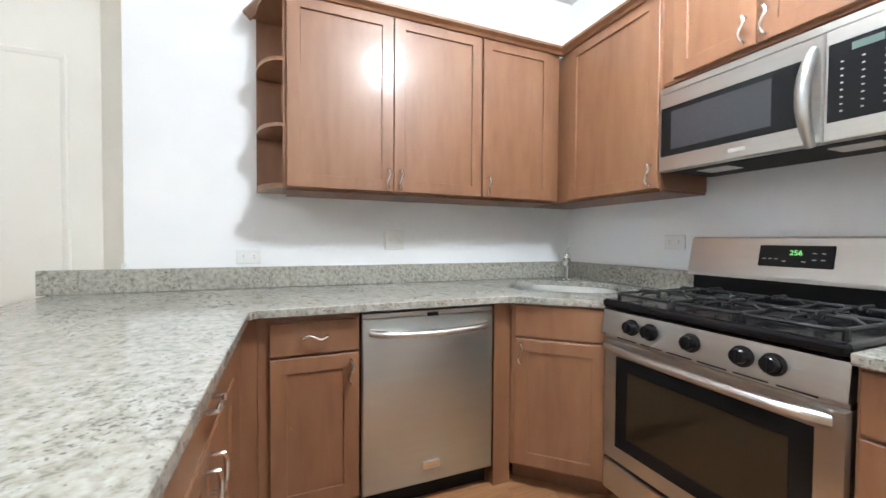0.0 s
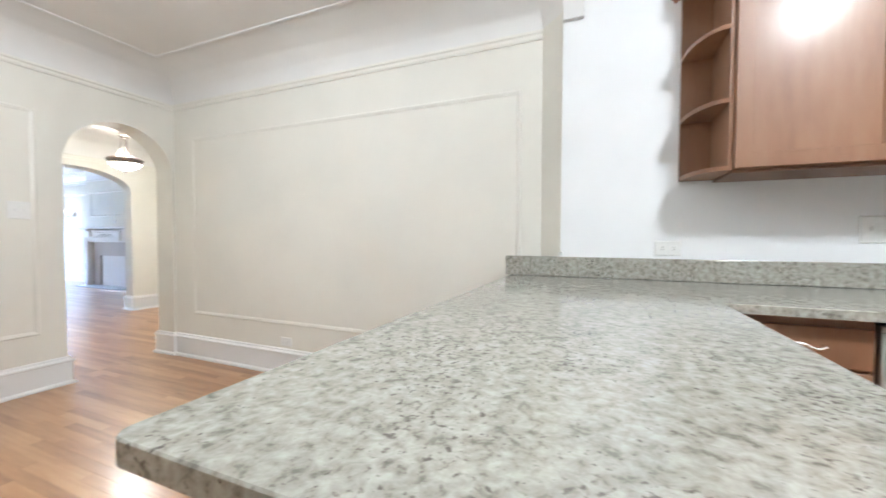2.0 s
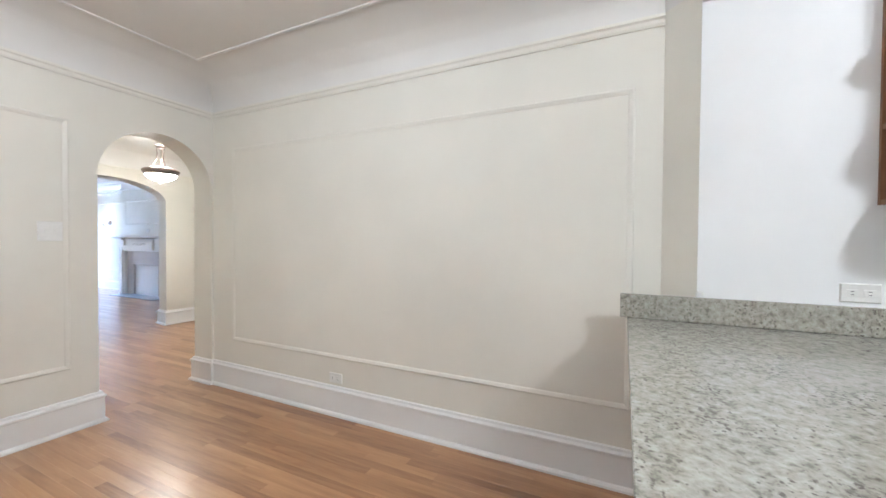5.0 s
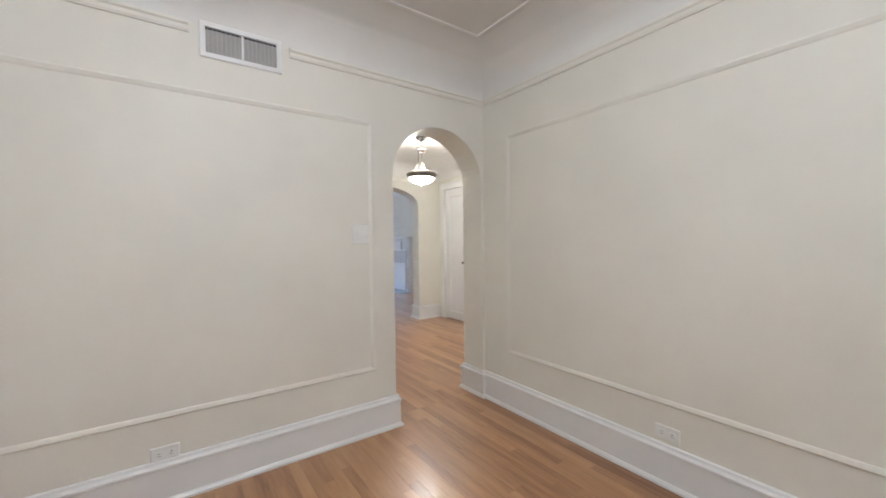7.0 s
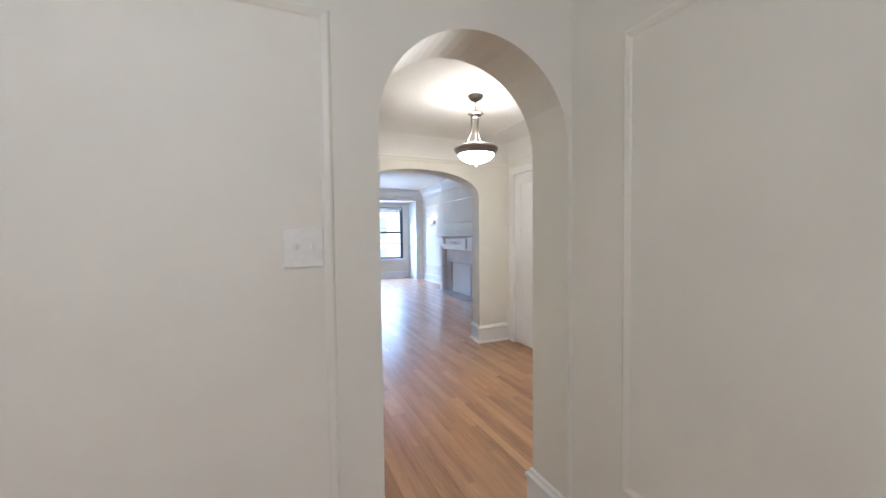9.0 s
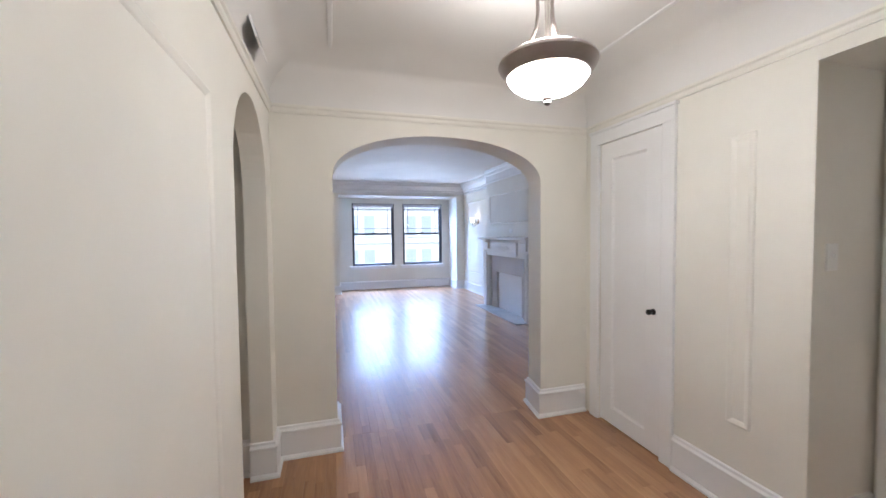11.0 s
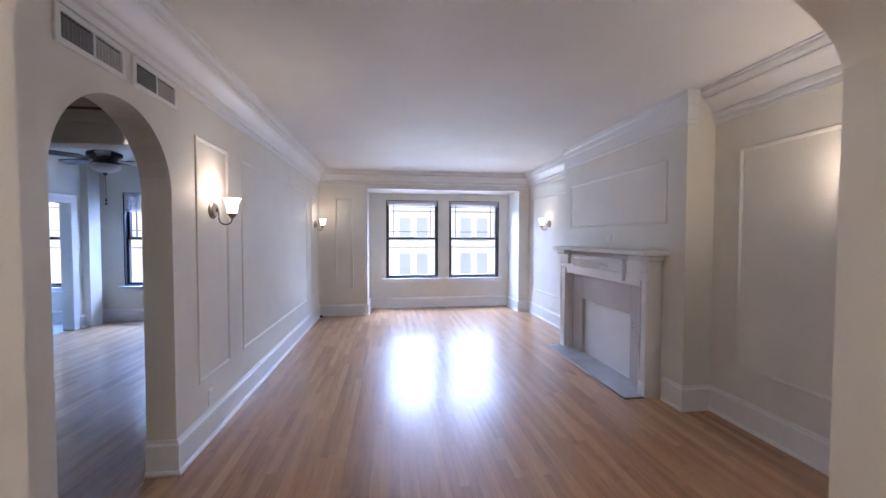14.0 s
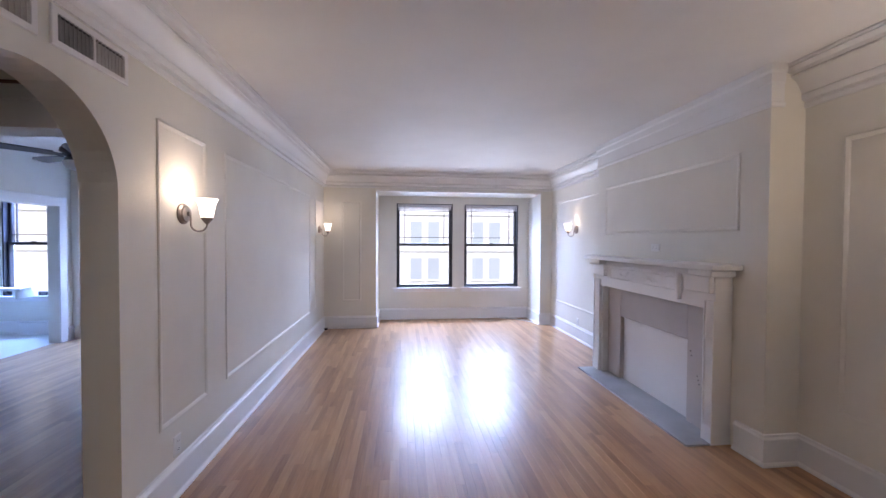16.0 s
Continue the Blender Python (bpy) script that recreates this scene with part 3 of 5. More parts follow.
def countertop():
    out = [(XK, -2.665), (XK, YS), (-0.094, YS), (-0.094, -4.875), (0.135, -4.60), (0.158, -4.555), (0.165, -4.50), (0.165, -3.53), (0.145, -3.51), (-1.028, -3.51)]
    out += [(-1.028 - 0.06 * math.sin(a), -3.45 - 0.06 * math.cos(a)) for a in (math.pi / 2 * k / 5 for k in range(1, 6))]
    out += [(-1.063 - 0.025 * math.cos(a), -2.69 + 0.025 * math.sin(a)) for a in (math.pi / 2 * k / 5 for k in range(6))]
    c, r = Vector((0.40, -5.06)), Vector((0.72, -0.69)).normalized()
    s = Vector((-r.y, r.x))
    hole = []
    for k in range(40):
        a = 2 * math.pi * k / 40
        ca, sa = math.cos(a), math.sin(a)
        q = c + r * (0.0 + 0.262 * math.copysign(abs(ca) ** 0.6, ca)) + s * (0.285 * math.copysign(abs(sa) ** 0.6, sa))
        hole.append((q.x, q.y))
    bm = bmesh.new()
    edges = []
    for loop in (out, hole):
        vs = [bm.verts.new((x, y, CZ - 0.03)) for x, y in loop]
        edges += [bm.edges.new((vs[k], vs[(k + 1) % len(vs)])) for k in range(len(vs))]
    bmesh.ops.triangle_fill(bm, use_beauty=True, edges=edges)
    ext = bmesh.ops.extrude_face_region(bm, geom=list(bm.faces))
    bmesh.ops.translate(bm, verts=[g for g in ext["geom"] if isinstance(g, bmesh.types.BMVert)], vec=(0, 0, 0.03))
    bmesh.ops.recalc_face_normals(bm, faces=bm.faces)
    sharp = [e for e in bm.edges if len(e.link_faces) == 2 and e.calc_face_angle(0) > 1.2 and e.verts[0].co.z > CZ - 0.005 and e.verts[1].co.z > CZ - 0.005]
    bmesh.ops.bevel(bm, geom=sharp, offset=0.0025, segments=1, affect="EDGES")
    root = thing("countertop", "polished speckled grey-beige granite counter with rounded peninsula end", "countertop")
    part("worktop", bm, GRANITE, root)
    part("backsplash", boxm(XK - 0.02, XK - 0.001, -5.46, -2.635, CZ + 0.001, 1.004, 0.003), GRANITE, root)
    part("backsplash", boxm(-0.092, XK - 0.021, YS + 0.001, YS + 0.02, CZ + 0.001, 1.004, 0.003), GRANITE, root)
    settle(root, (0.2, -4.0, 0.865))
    # sink bowl
    sink = thing("kitchen_sink", "stainless steel undermount corner sink in the granite", "sink")
    bm, rings = bmesh.new(), []
    for scale, z in ((1.06, CZ - 0.031), (1.0, CZ - 0.031), (0.985, CZ - 0.05), (0.93, CZ - 0.17), (0.85, CZ - 0.185)):
        rings.append([bm.verts.new((c.x + (x - c.x) * scale, c.y + (y - c.y) * scale, z)) for x, y in hole])
    for a, b in zip(rings, rings[1:]):
        for k in range(40):
            bm.faces.new((a[k], a[(k + 1) % 40], b[(k + 1) % 40], b[k]))
    bm.faces.new(rings[-1])
    part("bowl", bm, SINKSTEEL, sink, smooth=True)
    part("drain", lathe(bmesh.new(), [(0.04, 0), (0.042, 0.004), (0.03, 0.006), (0.012, 0.003)], (c.x, c.y, CZ - 0.186), 20), CHROME, sink, smooth=True)
    settle(sink, (c.x, c.y, CZ - 0.186))
    # tap
    tap = thing("kitchen_tap", "short chrome single-lever kitchen tap behind the sink", "tap")
    t = c + r * 0.325
    body = part("body", lathe(bmesh.new(), [(0.03, 0), (0.03, 0.006), (0.022, 0.012), (0.021, 0.12), (0.024, 0.125), (0.024, 0.165), (0.016, 0.178), (0.003, 0.18)], (t.x, t.y, CZ), 24), CHROME, tap, smooth=True)
    part("spout", tube(bmesh.new(), [(t.x, t.y, CZ + 0.10), (t.x - r.x * 0.08, t.y - r.y * 0.08, CZ + 0.125), (t.x - r.x * 0.15, t.y - r.y * 0.15, CZ + 0.115)], [0.016, 0.015, 0.013], 12), CHROME, tap, smooth=True)
    part("lever", tube(bmesh.new(), [(t.x, t.y, CZ + 0.17), (t.x + 0.02, t.y - 0.02, CZ + 0.19), (t.x + 0.035, t.y - 0.045, CZ + 0.205)], [0.008, 0.006, 0.005], 8), CHROME, tap, smooth=True)
    settle(tap, (t.x, t.y, CZ))


countertop()


# base cabinets
def drawer_cabinet():
    root = thing("base_cabinet", "stained maple base cabinet with drawer over shaker door", "cabinet", "kitchen base cabinets")
    part("body", boxm(0.226, XK - 0.005, -3.90, -3.53, 0.10, 0.862), CAB, root)
    part("plinth", boxm(0.29, XK - 0.03, -3.90, -3.53, 0.0, 0.10), CABDARK, root)
    front("drawer", root, (0.226, -3.57, 0.708), (0, -1, 0), 0.325, 0.125, SLABF, (0.16, 0.068, False))
    front("door", root, (0.226, -3.57, 0.115), (0, -1, 0), 0.325, 0.583, SHAKER, (0.293, 0.515, True))
    settle(root, (0.5, -3.72, 0))


def sink_cabinet():
    root = thing("corner_sink_cabinet", "stained maple diagonal corner cabinet under the sink", "cabinet", "kitchen base cabinets")
    a, b = Vector((0.198, -4.600, 0)), Vector((-0.09, -4.915, 0))
    u = (b - a).normalized()
    n = u.cross(Vector((0, 0, 1)))
    w = (b - a).length
    pts = [(a.x, a.y), (b.x, b.y), (-0.09, YS + 0.005), (XK - 0.005, YS + 0.005), (XK - 0.005, -4.600)]
    part("body", plan(bmesh.new(), pts, 0.10, 0.70), CAB, root)
    rim = [(a.x, a.y), (b.x, b.y), (b.x + 0.02, b.y - 0.03), (a.x + 0.02, a.y - 0.02)]
    part("rail", plan(bmesh.new(), rim, 0.70, 0.862), CAB, root)
    pk = [(p[0] - n.x * 0.07, p[1] - n.y * 0.07) for p in pts[:2]]
    part("plinth", plan(bmesh.new(), [pk[0], pk[1], (-0.05, YS + 0.1), (0.6, YS + 0.1), (0.6, -4.7)], 0.0, 0.10), CABDARK, root)
    front("false_drawer", root, a + u * 0.02 + Vector((0, 0, 0.708)), u, w - 0.04, 0.145, SLABF)
    front("door", root, a + u * 0.02 + Vector((0, 0, 0.115)), u, w - 0.04, 0.583, SHAKER, (0.028, 0.52, True))
    settle(root, (0.2, -4.9, 0))


def filler(x0, x1, y0, y1, z0=0.0):
    ob = part("cabinet_filler", boxm(x0, x1, y0, y1, z0, 0.862, 0.002), CAB)
    tagged(ob, "narrow stained maple filler panel between base units", "filler panel")


def peninsula():
    root = thing("peninsula_cabinet", "stained maple peninsula cabinet under the granite overhang", "cabinet", "kitchen base cabinets")
    part("body", boxm(-0.80, 0.223, -3.455, -2.955, 0.10, 0.862), CAB, root)
    part("plinth", boxm(-0.76, 0.2, -3.39, -2.96, 0.0, 0.10), CABDARK, root)
    front("drawer", root, (-0.79, -3.455, 0.708), (1, 0, 0), 0.84, 0.145, SLABF, (0.42, 0.08, False))
    front("door", root, (-0.79, -3.455, 0.115), (1, 0, 0), 0.418, 0.583, SHAKER, (0.385, 0.50, True))
    front("door", root, (-0.368, -3.455, 0.115), (1, 0, 0), 0.418, 0.583, SHAKER, (0.035, 0.50, True))
    part("stile", boxm(0.06, 0.22, -3.472, -3.4555, 0.10, 0.862, 0.002), CAB, root)
    return settle(root, (-0.3, -3.24, 0))


drawer_cabinet()
sink_cabinet()
filler(0.212, 0.30, -4.604, -4.516)
filler(0.225, 0.30, -3.528, -3.457)
peninsula()
bc = thing("peninsula_back_cabinet", "stained maple shallow cabinets facing the dining room", "cabinet", "kitchen base cabinets")
part("body", boxm(-0.80, 0.986, -2.954, -2.936, 0.0, 0.862), CAB, bc)
for k in range(3):
    x = 0.97 - 0.58 * k
    d = part("door", frames(bmesh.new(), (x, -2.936, 0.11), (-1, 0, 0), (0, 0, 1), 0.57, 0.745, SHAKER), CAB, bc)
    handle("handle", d, (x - 0.24, -2.917, 0.40), (0, 0, 1), (0, 1, 0))
settle(bc, (0.0, -2.945, 0))


def side_unit():
    root = thing("base_cabinet", "stained maple base cabinet beside the stove", "cabinet", "kitchen base cabinets")
    part("body", boxm(-1.33, -0.863, YS + 0.005, -4.87, 0.10, 0.862), CAB, root)
    part("plinth", boxm(-1.33, -0.863, YS + 0.01, -4.93, 0.0, 0.10), CABDARK, root)
    front("drawer", root, (-0.873, -4.87, 0.708), (-1, 0, 0), 0.445, 0.145, SLABF, (0.22, 0.07, False))
    front("door", root, (-0.873, -4.87, 0.115), (-1, 0, 0), 0.445, 0.583, SHAKER, (0.4, 0.5, True))
    settle(root, (-1.18, -5.1, 0))
    ob = part("side_worktop", boxm(-1.34, -0.860, YS + 0.002, -4.835, 0.865, CZ, 0.004), GRANITE)
    tagged(ob, "short speckled granite worktop beside the stove", "countertop")


side_unit()


# wall cabinets
UZ0, UZ1, UX, UY = 1.382, 2.255, 0.555, -5.17


def wall_cabinet(name, label, x0, x1, y0, y1, z0, z1, fronts):
    root = thing(name, label, "cabinet", "kitchen wall cabinets")
    part("body", boxm(x0, x1, y0, y1, z0, z1), CAB, root)
    part("light_rail", boxm(x0 + 0.004, x1, y0, y1, z0 - 0.012, z0 - 0.001, 0.002), CABDARK, root)
    for o, u, w, h, pull in fronts:
        front("door", root, o, u, w, h, SHAKER, pull)
    return settle(root, ((x0 + x1) / 2, (y0 + y1) / 2, z0))


DH = UZ1 - UZ0 - 0.006
wall_cabinet("wall_cabinet", "stained maple wall cabinet with two shaker doors", UX, XK - 0.002, -4.614, -3.625, UZ0, UZ1, [
    ((UX, -3.628, UZ0 + 0.003), (0, -1, 0), 0.492, DH, (0.462, 0.062, True)),
    ((UX, -4.123, UZ0 + 0.003), (0, -1, 0), 0.489, DH, (0.030, 0.062, True))])
wall_cabinet("wall_cabinet", "stained maple wall cabinet with one shaker door", UX, XK - 0.002, UY + 0.03, -4.617, UZ0, UZ1, [
    ((UX, -4.620, UZ0 + 0.003), (0, -1, 0), 0.455, DH, (0.030, 0.062, True))])
wall_cabinet("corner_wall_cabinet", "stained maple corner wall cabinet with one shaker door", -0.108, XK - 0.002, YS + 0.002, UY, UZ0, UZ1, [
    ((0.478, UY, UZ0 + 0.003), (-1, 0, 0), 0.582, DH, (0.552, 0.062, True))])
wall_cabinet("wall_cabinet", "short stained maple wall cabinet over the microwave", -0.866, -0.111, YS + 0.002, UY, 1.838, UZ1, [
    ((-0.17, UY, 1.841), (-1, 0, 0), 0.308, UZ1 - 1.844, (0.276, 0.062, True)),
    ((-0.482, UY, 1.841), (-1, 0, 0), 0.308, UZ1 - 1.844, (0.030, 0.062, True))])
wall_cabinet("wall_cabinet", "stained maple wall cabinet beside the microwave", -1.33, -0.869, YS + 0.002, UY, UZ0, UZ1, [
    ((-0.875, UY, UZ0 + 0.003), (-1, 0, 0), 0.45, DH, (0.03, 0.062, True))])
CAPM = [(0, 0), (0.008, 0), (0.012, 0.006), (0.022, 0.014), (0.034, 0.02), (0.038, 0.024), (0.038, 0.036), (-0.03, 0.036), (-0.03, 0.012), (0, 0.012)]
cc = part("cabinet_cornice", sweep(bmesh.new(), [(XK - 0.003, -3.46), (UX - 0.022, -3.62), (UX - 0.022, UY + 0.022), (-1.33, UY + 0.022)][::-1], CAPM, z=UZ1 - 0.010), CAB, smooth=True)
tagged(cc, "stained maple cornice along the wall cabinet tops", "cornice")


def end_shelf():
    root = thing("end_shelf_unit", "stained maple open end shelves with curved edges", "shelf")
    part("back", boxm(XK - 0.016, XK - 0.002, -3.622, -3.485, UZ0, UZ1), CAB, root)
    part("side", boxm(UX, XK - 0.018, -3.6245, -3.612, UZ0, UZ1), CAB, root)
    for z in (UZ0, 1.655, 1.95, UZ1 - 0.018):
        n = 10
        pts = [(UX, -3.611)] + [(UX + (XK - 0.018 - UX) * (1 - math.cos(a)) * 0.98, -3.611 + 0.125 * math.sin(a)) for a in (math.pi / 2 * k / n for k in range(1, n + 1))] + [(XK - 0.018, -3.611 + 0.125), (XK - 0.018, -3.611)]
        part("shelf", plan(bmesh.new(), pts, z, z + 0.018), CAB, root)
    settle(root, (XK - 0.1, -3.56, UZ0))


end_shelf()


def dishwasher():
    root = thing("dishwasher", "brushed stainless steel dishwasher under the granite counter", "dishwasher")
    part("body", boxm(0.24, XK - 0.01, -4.51, -3.905, 0.10, 0.85), DARK, root)
    part("door", frames(bmesh.new(), (0.235, -3.908, 0.098), (0, -1, 0), (0, 0, 1), 0.598, 0.727, [(0, 0), (0, 0.022), (0.006, 0.028), (0.012, 0.03)]), STEEL, root, smooth=True)
    part("control_strip", boxm(0.21, 0.25, -4.505, -3.909, 0.826, 0.847, 0.004), STEEL, root)
    part("latch", boxm(0.203, 0.212, -4.235, -4.185, 0.822, 0.838, 0.002), BLACK, root)
    pts = []
    for k in range(17):
        s = -1 + k / 8
        pts.append((0.185 - 0.035 * (1 - s * s) ** 0.5 if abs(s) < 1 else 0.2, -4.207 + 0.265 * s, 0.770 - 0.010 * (1 - s * s)))
    part("handle", tube(bmesh.new(), pts, 0.0145, 12), STEELH, root, "bowed steel bar", True)
    part("badge", boxm(0.2, 0.2062, -4.245, -4.165, 0.160, 0.198, 0.003), CHROME, root)
    part("kick_plate", boxm(0.27, 0.29, -4.505, -3.91, 0.0, 0.095), BLACK, root)
    settle(root, (0.5, -4.2, 0))


dishwasher()


def stove():
    root = thing("gas_stove", "stainless steel gas stove with black cooktop and grates", "stove")
    x0, x1, yf = -0.945, -0.190, -4.80
    w = x1 - x0
    part("body", boxm(x0, x1, YS + 0.075, yf - 0.03, 0.09, 0.86), BLACK, root)
    for fx in (x0 + 0.06, x1 - 0.06):
        for fy in (YS + 0.1, yf - 0.1):
            part("foot", lathe(bmesh.new(), [(0.02, 0), (0.02, 0.10)], (fx, fy, -0.012), 12), BLACK, root)
    part("drawer_front", boxm(x0 + 0.004, x1 - 0.004, yf - 0.03, yf, 0.10, 0.225, 0.008), STEELH, root)
    o = (x1, yf - 0.03, 0.235)
    door = part("oven_door", frames(bmesh.new(), o, (-1, 0, 0), (0, 0, 1), w, 0.50, [(0, 0), (0, 0.022), (0.008, 0.03), (0.065, 0.03)], False), STEELH, root, smooth=True)
    part("door_glass", boxm(x0 + 0.064, x1 - 0.064, yf - 0.012, yf - 0.003, 0.298, 0.672, 0.003), SMOKED, door)
    part("window_border", frames(bmesh.new(), (x1 - 0.066, yf - 0.003, 0.30), (-1, 0, 0), (0, 0, 1), w - 0.132, 0.37, [(0, 0), (0, 0.002), (0.05, 0.002), (0.052, 0)], False), BLACK, door)
    pts = []
    for k in range(21):
        s = -1 + k / 10
        pts.append((x0 + w / 2 + 0.35 * s, yf + 0.012 + 0.048 * (1 - abs(s) ** 4), 0.706 + 0.004 * (1 - s * s)))
    part("oven_handle", tube(bmesh.new(), pts, 0.0165, 12), STEELH, door, "bowed steel bar handle", True)
    part("trim_strip", boxm(x0 + 0.002, x1 - 0.002, yf - 0.03, yf - 0.004, 0.737, 0.754, 0.003), STEELH, root)
    for k in range(6):
        sx = x0 + 0.06 + 0.108 * k
        part("vent_slot", boxm(sx, sx + 0.09, yf - 0.0045, yf - 0.0035, 0.743, 0.748), DARK, root)
    # sloping knob panel
    bm = prism(bmesh.new(), [(x0, yf + 0.012, 0.755), (x0, yf + 0.0, 0.852), (x0, yf - 0.06, 0.862), (x0, yf - 0.06, 0.755)], (w, 0, 0))
    part("control_panel", bm, STEELH, root)
    for k, kx in enumerate((-0.334, -0.414, -0.565, -0.717, -0.794)):
        kn = part("knob", lathe(bmesh.new(), [(0.031, 0), (0.031, 0.006), (0.024, 0.01), (0.022, 0.03), (0.018, 0.034), (0.002, 0.034)], (kx, yf + 0.006, 0.803), 24, (0, 1, 0.12)), BLACK, root, smooth=True)
        part("grip", boxm(kx - 0.005, kx + 0.005, yf + 0.03, yf + 0.047, 0.785, 0.827, 0.003), BLACK, kn)
        part("print", boxm(kx - 0.06, kx - 0.04, yf + 0.0062, yf + 0.0070, 0.806, 0.810), MARK, root)
    # cooktop
    bm = boxm(x0 - 0.002, x1 + 0.002, YS + 0.11, yf + 0.012, 0.862, 0.897, 0.012)
    part("cooktop", bm, BLACK, root)
    for bx, by, br in ((-0.40, -4.98, 0.045), (-0.735, -4.98, 0.05), (-0.40, -5.24, 0.04), (-0.735, -5.24, 0.04), (-0.567, -5.11, 0.045)):
        part("burner", lathe(bmesh.new(), [(br + 0.015, 0), (br + 0.012, 0.008), (br, 0.01), (br, 0.016), (br - 0.006, 0.02), (0.002, 0.02)], (bx, by, 0.896), 20), IRON, root, smooth=True)
    for gx0, gx1 in ((x0 + 0.03, x0 + 0.26), (x0 + 0.265, x0 + 0.49), (x0 + 0.495, x1 - 0.03)):
        bm = bmesh.new()
        y0, y1, z, gm = YS + 0.15, yf - 0.03, 0.927, (gx0 + gx1) / 2
        ring = [(gx0, y0 + 0.02), (gx0 + 0.02, y0), (gx1 - 0.02, y0), (gx1, y0 + 0.02), (gx1, y1 - 0.02), (gx1 - 0.02, y1), (gx0 + 0.02, y1), (gx0, y1 - 0.02), (gx0, y0 + 0.02)]
        tube(bm, [(px, py, z - 0.008) for px, py in ring], 0.006, 6)
        ym = (y0 + y1) / 2
        tube(bm, [(gx0, ym, z - 0.006), (gx1, ym, z - 0.006)], 0.006, 6)
        for by in ((y0 + ym) / 2, (ym + y1) / 2):
            for sx, gx in ((-1, gx0), (1, gx1)):
                tube(bm, [(gx, by, z - 0.01), (gx - sx * 0.025, by, z + 0.006), (gm + sx * 0.032, by, z + 0.006), (gm + sx * 0.026, by, z - 0.004)], 0.0058, 6)
            for sy in (-1, 1):
                ye = by + sy * (ym - y0) / 2
                tube(bm, [(gm, ye, z - 0.01), (gm, ye - sy * 0.02, z + 0.006), (gm, by + sy * 0.032, z + 0.006), (gm, by + sy * 0.026, z - 0.004)], 0.0058, 6)
        for gx in (gx0, gx1):
            for gy in (y0 + 0.02, ym, y1 - 0.02):
                tube(bm, [(gx, gy, z - 0.008), (gx, gy, 0.8955)], [0.007, 0.009], 6)
        part("grate", bm, IRON, root, smooth=True)
    # back guard
    part("back_riser", boxm(x0, x1, YS + 0.075, YS + 0.13, 0.86, 0.99), BLACK, root)
    bm = prism(bmesh.new(), [(x0 - 0.004, YS + 0.075, 0.985), (x0 - 0.004, YS + 0.165, 0.985), (x0 - 0.004, YS + 0.165, 1.0), (x0 - 0.004, YS + 0.135, 1.15), (x0 - 0.004, YS + 0.12, 1.158), (x0 - 0.004, YS + 0.075, 1.158)], (w + 0.008, 0, 0))
    guard = part("back_guard", bm, STEELH, root)
    lean = pose(-0.583, YS + 0.1505, 1.083, 78.5, 0, 180)
    bm = boxm(-0.115, 0.115, -0.042, 0.042, -0.004, 0.003, 0.012)
    bm.transform(lean)
    disp = part("display", bm, BLACK, guard)
    text("256", 0.027, lean @ pose(0.005, 0.012, 0.0034), LED, disp, "digits")
    for k in range(9):
        bm = boxm(-0.006, 0.006, -0.0015, 0.0015, 0.003, 0.0036)
        bm.transform(lean @ pose((-0.095, -0.075, -0.055, -0.03, 0.06, 0.085, 0.06, 0.085, 0.03)[k], (-0.012, -0.012, -0.012, -0.02, 0.012, 0.012, -0.012, -0.012, -0.02)[k], 0))
        part("print", bm, MARK, disp)
    settle(root, (x0 + w / 2, -5.1, 0))
    root.location += Vector((0.092, -0.066, 0.012))


stove()


